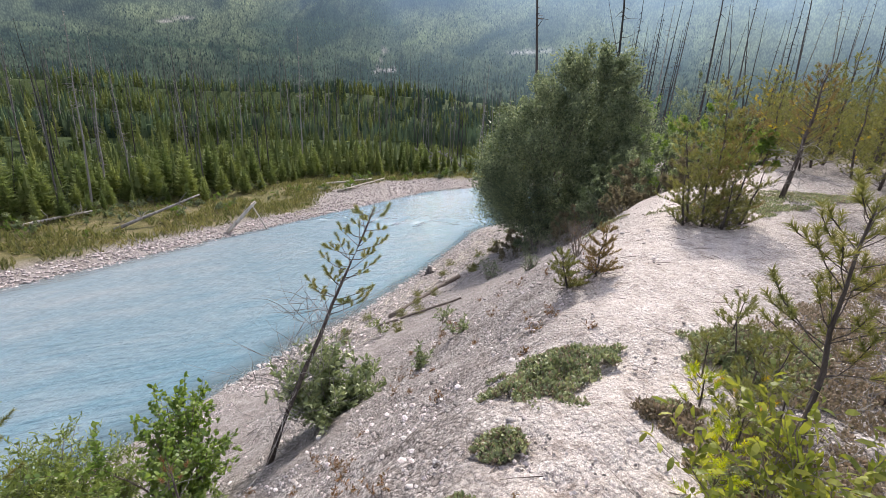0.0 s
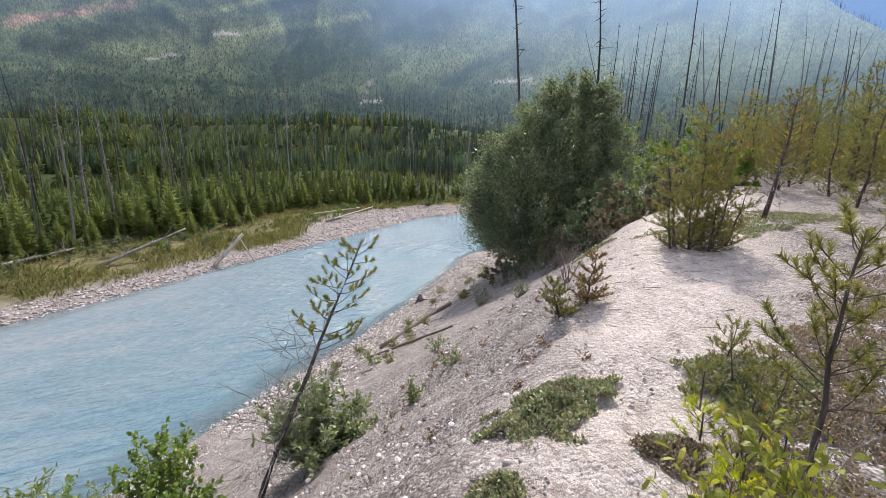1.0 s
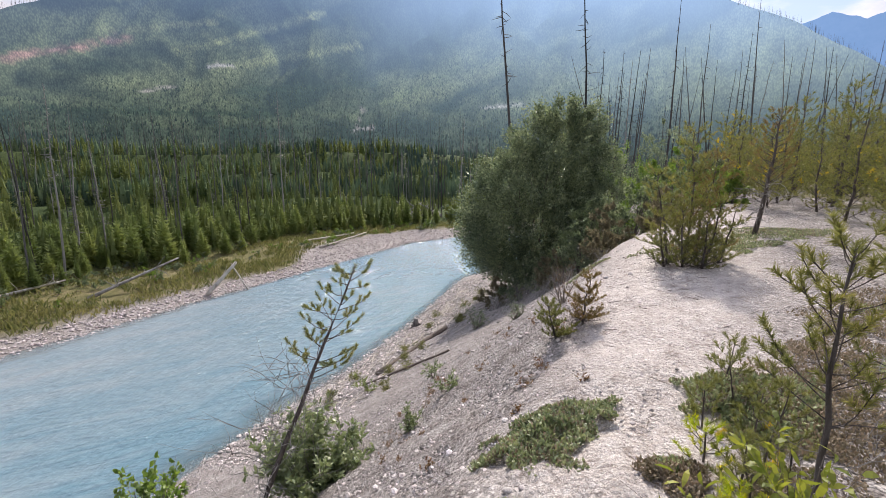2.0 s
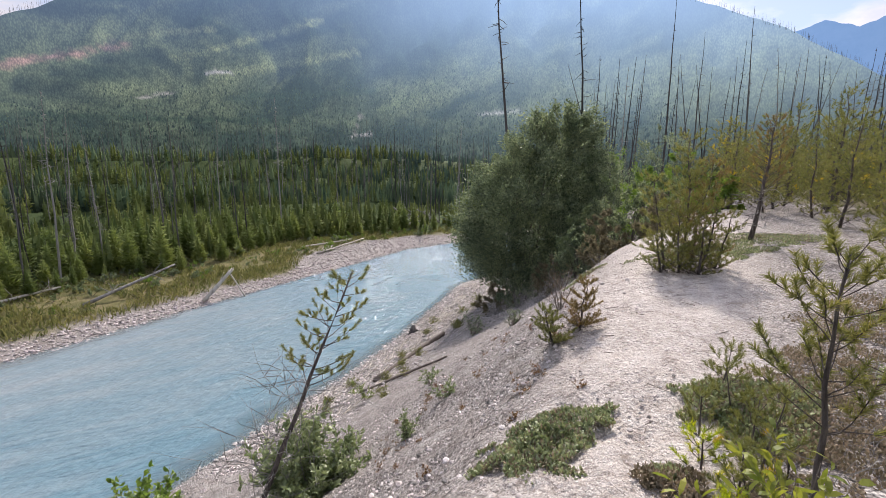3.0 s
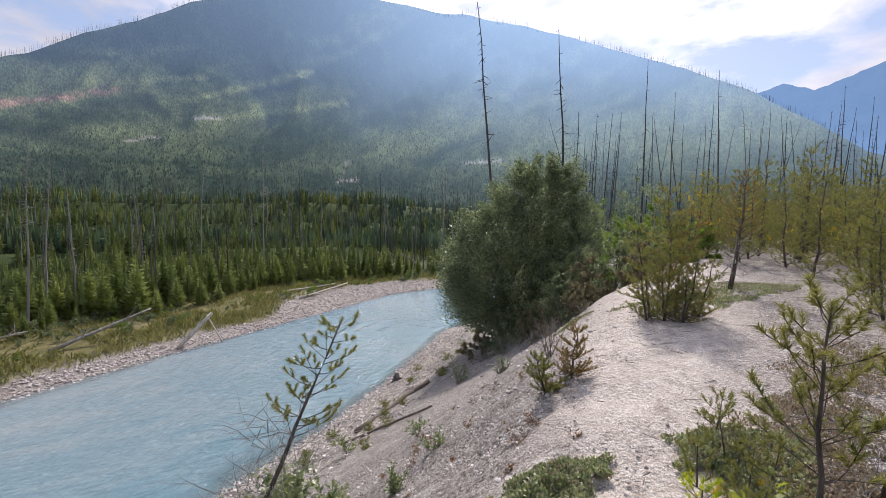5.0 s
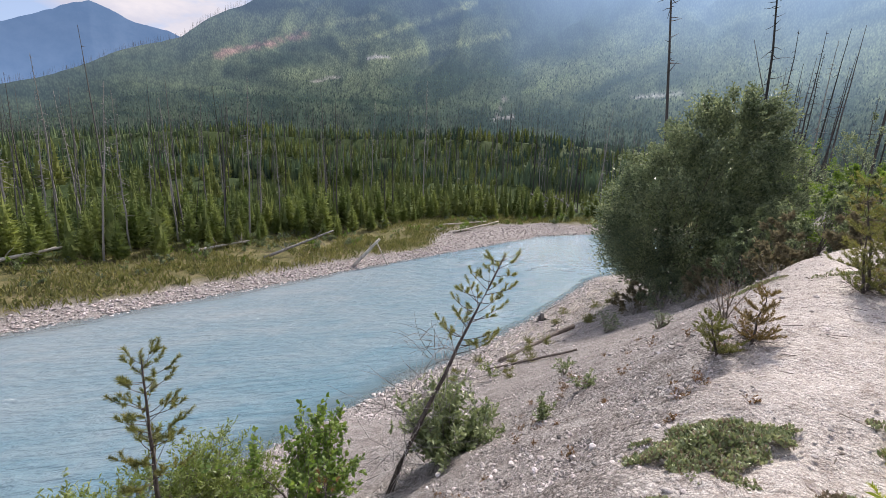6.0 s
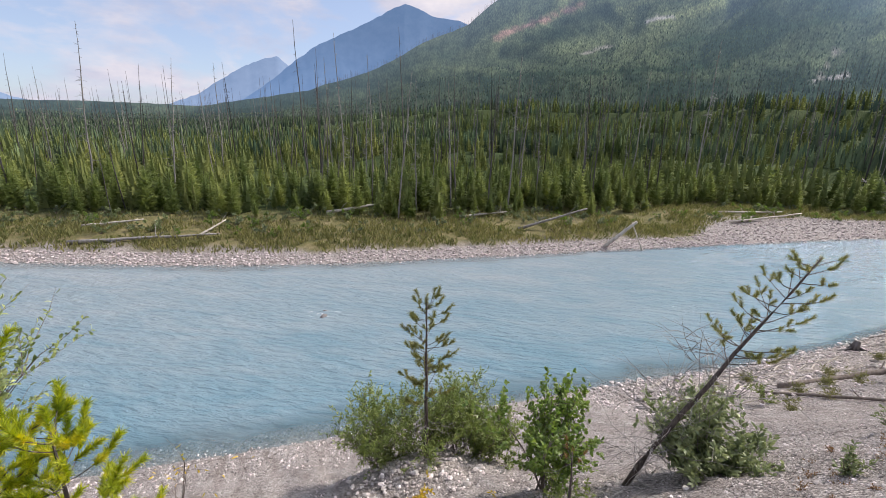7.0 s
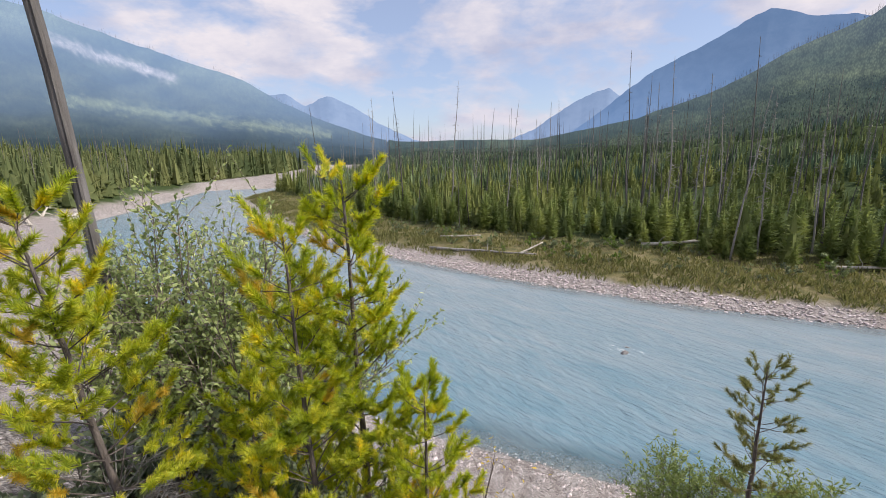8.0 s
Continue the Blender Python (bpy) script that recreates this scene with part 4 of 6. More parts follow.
def build_snags():
    g = np.random.default_rng(13)
    forms = [snag_form(g, int(g.integers(8, 46)) if k < 5 else 80, g.uniform(0.2, 0.6)).mesh("snag", M_CHAR if k < 3 else M_POLE if k < 5 else M_GREY) for k in range(8)]
    spots = []
    # the tall ones that rise behind the thicket and along the bluff: bearing and height angle of the top, lean to the left, distance
    for b, top, lean, d in ((-9.2, 25.8, 4.5, 40), (-18.0, 22.4, 3.5, 38), (-28.3, 18.0, 0.5, 42), (-31.6, 14.3, -1.1, 44), (-36.1, 16.0, 0.2, 40), (-21.5, 13.2, -1.3, 46), (-23.7, 12.7, -3.2, 48),
                            (-24.9, 12.6, -3.5, 50), (-26.0, 12.8, -3.7, 52), (-29.7, 12.5, 6.3, 47), (-34.4, 9.8, -3.3, 47), (-35.7, 13.0, -2.6, 45), (-39.7, 9.8, -1.0, 48), (-41.4, 10.8, 5.2, 45), (-43.1, 9.9, -12.9, 46),
                            (-45.3, 10.7, -2.5, 44), (-46.3, 12.7, 0.0, 41), (-48.7, 9.3, 0.1, 46), (-17.5, 12.6, 14.0, 38), (-52.7, 13.0, 1.0, 42)):
        br = radians(b)
        z = d * math.tan(radians(top)) + 1.7
        slip = math.tan(radians(lean)) * (z - ground_at(-math.sin(br) * d, math.cos(br) * d))
        spots.append((-math.sin(br) * d + math.cos(br) * slip, math.cos(br) * d + math.sin(br) * slip, z, 0, -math.sin(br) * d, math.cos(br) * d))
    for _ in range(60):
        br, d = radians(g.uniform(-56, -19)), g.uniform(42, 62)
        x, y = -math.sin(br) * d, math.cos(br) * d
        slip = math.tan(radians(g.normal(-1.5, 2.5))) * 12
        spots.append((x + math.cos(br) * slip, y + math.sin(br) * slip, d * math.tan(radians(g.uniform(6.5, 12.5))) + 1.7, int(g.integers(0, 6)), x, y))
    x, y, r = pick_spots(g, 3000, 38, 120, -8, 122, 1.5)
    e = edge_of_wood(x, y)
    for i in range(len(x)):
        if len(spots) < 296 and e[i] > 0.4:
            top = ground_at(x[i], y[i]) + g.uniform(7.0, 13.0) + g.uniform(0, 6.0) * (g.uniform() < 0.6)
            spots.append((x[i], y[i], top, int(g.integers(0, 8)), x[i] + g.normal(0, 0.55), y[i] + g.normal(0, 0.55)))
    for i, (px, py, top, kind, qx, qy) in enumerate(spots):
        z = ground_at(px, py)
        stem = Vector((qx - px, qy - py, max(top - z, 3.0)))
        if i < 20:
            kind = i % 5
        ob = new("dead_tree", forms[kind])
        ob.matrix_basis = Matrix.Translation((px, py, z)) @ stem.to_track_quat("Z", "Y").to_matrix().to_4x4() @ pose(0, 0, 0, 0, 0, g.uniform(0, 360)) @ Matrix.Scale(stem.length, 4)
        tagged(ob, "charred standing dead tree trunk" if kind < 3 else "weathered brown-grey standing dead tree trunk" if kind < 5 else "silver-grey standing dead tree with broken stubs", "dead tree", "burnt snags in the valley")
    soup = Soup()
    x, y, r = pick_spots(g, 2900, 80, 560, -60, 135, 0.85)
    ok = far_side(x, y) > 25
    x, y = x[ok], y[ok]
    v, f = tube([(0, 0, 0), (0.004, 0, 0.5), (0, 0, 1)], (0.0055, 0.004, 0.0012), 3)
    soup.add(*lay_out(v, np.array(f), x, y, ground_z(x, y), g.uniform(8, 17, len(x)), g.uniform(0, 6.28, len(x))))
    x, y, r = pick_spots(g, 1400, 62, 300, 92, 136, 0.8)
    a, n = along(x, y)
    ok = (curve(NEAR_SHORE, a) - n > 14) & (a < -32)
    x, y = x[ok][:420], y[ok][:420]
    soup.add(*lay_out(v, np.array(f), x, y, ground_z(x, y), g.uniform(6, 15, len(x)), g.uniform(0, 6.28, len(x))))
    b = np.radians(np.concatenate([g.uniform(-45, 62, 1500), g.uniform(100, 130, 150)]))
    r = np.where(np.degrees(b) > 93, 2590, 1795) + g.uniform(-40, 4, len(b))
    x, y = -np.sin(b) * r, np.cos(b) * r
    soup.add(*lay_out(v * [3.2, 3.2, 1], np.array(f), x, y, -5.5 + mountain_z(x, y), g.uniform(9, 22, len(x)), g.uniform(0, 6.28, len(x))))
    tagged(new("far_snags", soup.mesh("far_snags", M_POLE)), "hundreds of dead trunks standing in the regrowth", "dead trees", kind="stuff")


build_near_conifers()
build_stand()
build_snags()


# ---------------------------------------------------------------- the bluff: shrubs and pines


def pine(g, height, lean=(0, 0), first=0.25, spread=0.28, mats=None, needle=0.05, reach=0.12, count=80, r0=0.02, dead=10, rust=0.08, up=0.5, width=0.0052, bend=0.02,
         split=True, per=4, step=0.55, twig=1.0, cover=0.72, gap=0.21, fan=0.75, name="pine_sapling", label="", group=""):
    """A young pine: tapered trunk, whorled limbs, bottlebrush shoots along their outer parts, dry twigs below."""
    k = 9
    t = np.linspace(0, 1, k)
    axis = np.stack([lean[0] * t + np.cumsum(g.normal(0, bend, k)) * 0.3, lean[1] * t + np.cumsum(g.normal(0, bend, k)) * 0.3, t], -1) * height
    axis[0] = (0, 0, -0.05)
    t_ = thing(name, label, "pine tree", Matrix.Identity(4), group)
    mat = mats or M_NEEDLE
    body, live, rusty = Soup(), Soup(), Soup()
    body.add(*tube(axis, r0 * (1.0 - 0.85 * t) + 0.002, 8))
    trunk = part("trunk", body.mesh("trunk", M_BARK, True), t_) if split else None

    def on_axis(h):
        return np.array([np.interp(h, t, axis[:, c]) for c in range(3)])

    def tufts(tips, ways, sizes, holder, is_old):
        v, f = needles(np.array(tips), np.array(ways), g, count, needle, np.array(sizes), width)
        v, one = v.reshape(len(tips), -1, 3), np.arange(count * 3).reshape(-1, 3)
        for p, old in zip(v, is_old):
            if split:
                part("needle_tuft", Soup().add(p, one).mesh("needle_tuft", M_NEEDLE_RUST if old else mat), holder, "yellowed old needles" if old else "")
            else:
                (rusty if old else live).add(p, one)
    whorls = max(4, int(height / gap))
    hs = np.repeat(np.linspace(first, 0.96, whorls), per) + g.normal(0, 0.012, whorls * per)
    for q, h in enumerate(hs):
        h = float(np.clip(h, first * 0.8, 0.985))
        a = q * 2.39996 + g.normal(0, 0.35)
        ln = height * spread * (1.06 - h) ** 0.6 * g.uniform(0.55, 1.15) + reach * 0.6
        way = unit(np.array([np.cos(a), np.sin(a), up * g.uniform(0.3, 1.3)]))
        pts = bent(g, on_axis(h), way, ln, 5, 0.10, 0.10)
        v, f = tube(pts, np.linspace(r0 * 0.24 * (1.1 - h * 0.6), 0.0025, 5), 4) if split else tube(pts[::2], np.linspace(r0 * 0.24 * (1.1 - h * 0.6), 0.003, 3), 3)
        holder = part("limb", Soup().add(v, f).mesh("limb", M_BARK), t_) if split else body.add(v, f)
        n = max(1, int(ln / (reach * step)))
        tips, ways, sizes = [], [], []
        for s in range(n):
            f_ = 1 - s / max(n, 1) * cover
            p = np.array([np.interp(f_ * 4, range(5), pts[:, c]) for c in range(3)])
            run = unit(pts[-1] - pts[-2])
            side = unit(np.cross(run, [0, 0, 1.0])) * (1 if s % 2 else -1) * (s > 0)
            d = unit(run * (0.55 if s else 1.0) + side * g.uniform(0.65, 1.35) * fan + g.normal(0, 0.15, 3) + [0, 0, 0.45])
            tips.append(p - d * reach * 0.1)
            ways.append(d)
            sizes.append(reach * g.uniform(0.7, 1.15))
        limp = g.uniform() < 1.6 * rust * (1.6 - h)
        tufts(tips, ways, sizes, holder, [limp and (s > 0 or n == 1) and g.uniform() < 0.7 for s in range(n)])
    tufts([on_axis(0.955)], [np.array([lean[0], lean[1], 1.0])], [reach * 1.4], trunk, [False])
    for _ in range(dead):
        h = g.uniform(0.06, max(first, 0.12))
        a = g.uniform(0, 6.28)
        pts = bent(g, on_axis(h), (np.cos(a), np.sin(a), g.uniform(-0.2, 0.5)), height * spread * twig * g.uniform(0.4, 1.1), 6, 0.24 + 0.12 * (twig > 1))
        dry = Soup().add(*tube(pts, np.linspace(r0 * 0.13, 0.0012, 6), 4))
        for _k in range(2):
            dry.add(*tube(bent(g, pts[2 + _k], unit(pts[3] - pts[2]) + g.normal(0, 0.5, 3), 0.4 * height * spread * twig, 4, 0.3), np.linspace(r0 * 0.12, 0.001, 4), 3))
        if split:
            part("dry_twig", dry.mesh("dry_twig", M_GREY), t_, "bare grey twig")
        else:
            body.add(np.concatenate(dry.v), np.concatenate(dry.f))
    if not split:
        part("trunk", body.mesh("trunk", M_BARK, True), t_)
        part("crown", live.mesh("crown", mat), t_)
        if rusty.n:
            part("old_needles", rusty.mesh("old_needles", M_NEEDLE_RUST), t_, "yellowed old needles")
    return t_


def place(ob, x, y, turn=0, sink=0.0, rx=0, ry=0, scale=1.0):
    ob.matrix_basis = pose(x, y, ground_at(x, y) - sink, rx, ry, turn) @ Matrix.Scale(scale, 4)
    return ob


def broadleaf(g, name, label, stems, height, spread, leaf_n, leaf_len, leaf_wid, mat, twigs=6, stem_r=0.012, category="shrub", upright=1.2, group="", start=0.3, bare=0, bark=None, plain=False):
    """A shrub: several forking stems with pointed leaves set along the outer twigs."""
    wood, base, way = Soup(), [], []
    for s in range(stems):
        a = g.uniform(0, 6.28)
        q = g.uniform(0, 1) ** 0.5
        top = height * g.uniform(0.65, 1.05) * (1 - 0.35 * q)
        d = np.array([np.cos(a) * q * spread, np.sin(a) * q * spread, top])
        pts = bent(g, g.normal(0, min(0.02 * stems ** 0.5, 0.05 * height), 3) * [1, 1, 0] - [0, 0, 0.04], d, np.linalg.norm(d), 7, 0.09, 0.02)
        wood.add(*tube(pts, np.linspace(stem_r, stem_r * 0.25, 7), 5))
        for _ in range(twigs):
            f_ = g.uniform(start, 0.98) * 6
            p = np.array([np.interp(f_, range(7), pts[:, c]) for c in range(3)])
            w = unit(unit(d) * 0.7 + g.normal(0, 0.6, 3) + [0, 0, 0.25 * upright])
            tw = bent(g, p, w, height * g.uniform(0.13, 0.30), 5, 0.14, 0.03)
            wood.add(*tube(tw, np.linspace(stem_r * 0.3, stem_r * 0.08, 5), 3))
            k = max(2, int(leaf_n / (stems * twigs)))
            u = g.uniform(0.1, 1.0, k) * 4
            base += [np.array([np.interp(q_, range(5), tw[:, c]) for c in range(3)]) for q_ in u]
            way += list(unit(tw[-1] - tw[0]) * 0.55 + g.normal(0, 0.55, (k, 3)) + [0, 0, 0.1])
    for _ in range(bare):
        a = g.uniform(0, 6.28)
        wood.add(*tube(bent(g, (0, 0, 0), (np.cos(a), np.sin(a), g.uniform(0.2, 1.6)), height * g.uniform(0.5, 0.95), 6, 0.2), np.linspace(stem_r * .5, stem_r * 0.1, 6), 3))
    n = len(base)
    lv = Soup().add(*leaves(base, way, leaf_len * g.uniform(0.6, 1.2, n), leaf_wid * g.uniform(0.7, 1.15, n), g, plain=plain))
    t_ = thing(name, label, category, Matrix.Identity(4), group)
    part("branch_frame", wood.mesh("branch_frame", bark or M_TWIG), t_)
    part("foliage", lv.mesh("foliage", mat), t_)
    return t_


def ground_mat(g, name, label, cx, cy, rx, ry, turn, count, dry=0.3, height=0.10):
    """A low creeping mat of small upright leaves over the gravel."""
    a, q = g.uniform(0, 6.28, count), np.sqrt(g.uniform(0, 1, count))
    q = q * (1 + 0.22 * np.sin(3 * a + 1) + 0.12 * np.sin(7 * a) + 0.06 * np.sin(13 * a))
    c, s = math.cos(radians(turn)), math.sin(radians(turn))
    lx, ly = np.cos(a) * q * rx, np.sin(a) * q * ry
    x, y = cx + lx * c - ly * s, cy + lx * s + ly * c
    z0 = ground_at(cx, cy)
    z = ground_z(x, y)
    way = g.normal(0, 0.5, (count, 3)) + [0, 0, 1.0]
    base = np.stack([x - cx, y - cy, z - z0 + (g.uniform(0, 1, count) + 1.2 * fbm(x * 7, y * 7, 2, 94)) * height * np.clip(1.15 - q, 0.1, 1)], -1)
    ragged = q < 1.02 + 0.8 * fbm(x * 4.5, y * 4.5, 3, 92)
    base, way, x, y, count = base[ragged], way[ragged], x[ragged], y[ragged], int(ragged.sum())
    dead = g.uniform(0, 1, count) < dry * (0.4 + 1.2 * (fbm(x * 3, y * 3, 2, 91) + 0.5))
    t_ = thing(name, label, "ground cover", pose(cx, cy, z0))
    part("leaves", Soup().add(*leaves(base[~dead], way[~dead], g.uniform(0.026, 0.046, (~dead).sum()), 0.017, g)).mesh("leaves", M_MAT), t_)
    if dead.any():
        part("dry_leaves", Soup().add(*leaves(base[dead], way[dead], g.uniform(0.022, 0.04, dead.sum()), 0.014, g)).mesh("dry_leaves", M_MAT_DRY), t_, "brown dried leaves")
    return t_


def log(name, label, p, q, r0, r1, mat, g, stubs=3, roots=0, category="fallen log"):
    """A fallen trunk from p to q, with broken stubs and perhaps its root plate."""
    p, q = np.array(p, float), np.array(q, float)
    k = 8
    u = np.linspace(0, 1, k)[:, None]
    pts = p + (q - p) * u + g.normal(0, 0.012, (k, 3)) * np.linalg.norm(q - p) * 0.2
    s = Soup().add(*tube(pts - p, np.linspace(r0, r1, k), 8))
    t_ = thing(name, label, category, Matrix.Translation(p))
    part("trunk", s.mesh("trunk", mat, True), t_)
    for _ in range(stubs):
        i = int(g.integers(2, k - 1))
        stub = tube(bent(g, pts[i] - p, unit(q - p) * 0.5 + g.normal(0, 0.7, 3) + [0, 0, 0.3], r0 * g.uniform(3, 9), 4, 0.2), np.linspace(r0 * 0.3, r0 * 0.08, 4), 4)
        part("branch_stub", Soup().add(*stub).mesh("branch_stub", mat), t_)
    for _ in range(roots):
        root = tube(bent(g, (0, 0, 0), g.normal(0, 1, 3) - unit(q - p) * 0.6, r0 * g.uniform(4, 9), 5, 0.3), np.linspace(r0 * 0.5, r0 * 0.1, 5), 4)
        part("root", Soup().add(*root).mesh("root", mat), t_)
    return t_


def on_ground(x, y, up=0.0):
    return (x, y, ground_at(x, y) + up)

# ---------------------------------------------------------------- things on the bluff


def leafy_crown(g, name, label, size, lumps, count, leaf, mat, category="tree", stems=9, stem_r=0.08, foot=0.1, skew=0.0, ragged=1.0):
    """A full bushy crown: leaves in clumps on many short boughs, on forking stems that reach into them; the top may stand off to one side."""
    w, d, h = size
    wood, base, way = Soup(), [], []
    centres = []
    for k in range(lumps):
        a, q, u = g.uniform(0, 6.28), g.uniform(0.05, 1) ** 0.42, g.uniform(foot, 0.97)
        wide = np.interp(u, (0, 0.15, 0.35, 0.6, 0.8, 0.92, 1.0), (0.72, 0.92, 1.0, 0.88, 0.60, 0.33, 0.08))
        if g.uniform() > wide + 0.06:                          # fewer boughs where the crown narrows
            u = g.uniform(foot, 0.7)
            wide = np.interp(u, (0, 0.15, 0.35, 0.6, 0.8), (0.72, 0.92, 1.0, 0.88, 0.60))
        wide = wide * g.uniform(0.86, 1.06)
        c = np.array([np.cos(a) * q * w / 2 * wide + skew * w * max(u - 0.35, 0), np.sin(a) * q * d / 2 * wide, u * h])
        centres.append(c)
        rad = g.uniform(0.045, 0.095) * h * (1.15 - 0.62 * u) * ragged
        n = int(count / lumps)
        grow = unit(np.array([np.cos(a) * q, np.sin(a) * q, 0.75]))
        dirs = unit(g.normal(0, 1, (n, 3)))
        p = c + dirs * rad * (g.uniform(0.0, 1.0, (n, 1)) ** 0.5) * [0.8, 0.8, 1.1] + grow * (g.uniform(-0.6, 1.3, (n, 1)) ** 1) * rad
        base.append(p)
        way.append(grow * 0.8 + g.normal(0, 0.6, (n, 3)))
    for k in range(stems):
        c = centres[int(g.integers(0, lumps))]
        pts = bent(g, (g.normal(0, w * 0.05), g.normal(0, d * 0.05), -0.2), c, np.linalg.norm(c), 7, 0.07, 0.02)
        wood.add(*tube(pts, np.linspace(stem_r, stem_r * 0.2, 7), 5))
        for _ in range(6):
            i = int(g.integers(2, 6))
            wood.add(*tube(bent(g, pts[i], unit(c) + g.normal(0, 0.6, 3), h * 0.2, 4, 0.15), np.linspace(stem_r * 0.3, stem_r * 0.06, 4), 3))
    base, way = np.concatenate(base), np.concatenate(way)
    keep = base[:, 2] > 0.01 * h
    base, way = base[keep], way[keep]
    n = len(base)
    t_ = thing(name, label, category, Matrix.Identity(4))
    part("branch_frame", wood.mesh("branch_frame", M_BARK), t_)
    part("foliage", Soup().add(*leaves(base, way, leaf * g.uniform(0.6, 1.25, n), leaf * 0.5 * g.uniform(0.7, 1.15, n), g, plain=True)).mesh("foliage", mat), t_)
    return t_


def build_thicket():
    g = np.random.default_rng(21)
    t_ = leafy_crown(g, "thicket_tree", "large dense dark-green bushy tree on the bank edge", (8.4, 7.6, 10.2), 600, 72000, 0.185, M_LEAF_DARK, stems=22, stem_r=0.07, foot=0.0, skew=0.33)
    t_.matrix_basis = pose(6.15, 25.7, -4.75, 0, 0, -13)
    # the scrub that closes the hollow between the tree and the brow
    for x, y, w, h, mat in ((10.4, 25.0, 3.2, 5.4, M_LEAF_DARK), (12.2, 27.0, 3.6, 5.2, M_LEAF), (9.0, 21.8, 2.8, 4.6, M_LEAF_DARK), (14.6, 27, 3.8, 5.4, M_LEAF_DARK), (4.6, 20.8, 2.6, 1.9, M_LEAF_DARK), (5.6, 18.6, 2.0, 1.6, M_SCRUB),
                            (3.9, 22.4, 2.6, 1.5, M_SCRUB), (7.0, 19.6, 2.4, 3.4, M_LEAF_GREY), (6.9, 16.4, 1.8, 2.4, M_SCRUB), (9.7, 18.6, 2.4, 3.2, M_LEAF), (8.2, 17.2, 2.2, 2.9, M_LEAF_DARK), (6.0, 14.4, 1.3, 1.3, M_SCRUB),
                            (8.4, 15.0, 1.8, 2.0, M_LEAF_GREY), (10.0, 16.2, 2.2, 2.3, M_LEAF_DARK), (11.4, 19.5, 2.8, 3.2, M_LEAF), (7.2, 13.2, 1.3, 1.3, M_SCRUB), (8.8, 13.0, 1.6, 1.3, M_LEAF), (6.2, 17.4, 1.8, 2.4, M_LEAF_DARK)):
        place(leafy_crown(g, "bank_shrub", "green leafy shrub beside the large bushy tree", (w, w, h), 50, 3300, 0.125, mat, "shrub", 8, 0.03, foot=0.0), x, y, sink=0.15)
    for x, y, h in ((4.5, 17.2, 1.1), (5.2, 16.4, 1.0), (4.2, 19.0, 1.2), (3.4, 20.6, 1.1), (4.9, 14.6, 0.8), (5.6, 13.4, 0.7)):
        place(broadleaf(g, "dead_bush", "grey leafless dead bush with crooked twigs", 9, h, 0.7 * h, 26, 0.05, 0.02, M_SCRUB, twigs=8, stem_r=0.014, bark=M_GREY, bare=12), x, y)


build_thicket()


def build_leaning_pine():
    g = np.random.default_rng(22)
    t_ = pine(g, 3.7, (0.40, 0.27), first=0.60, spread=0.23, twig=1.7, per=2, step=1.1, cover=0.5, mats=M_NEEDLE_DULL, needle=0.058, reach=0.13, count=120, r0=0.047, dead=60, rust=0.0, up=0.3,
              width=0.0055, bend=0.012, name="leaning_pine", label="leaning half-dead pine with bare dark trunk and curling dry twigs")
    place(t_, -2.45, 5.2, sink=0.05)


build_leaning_pine()


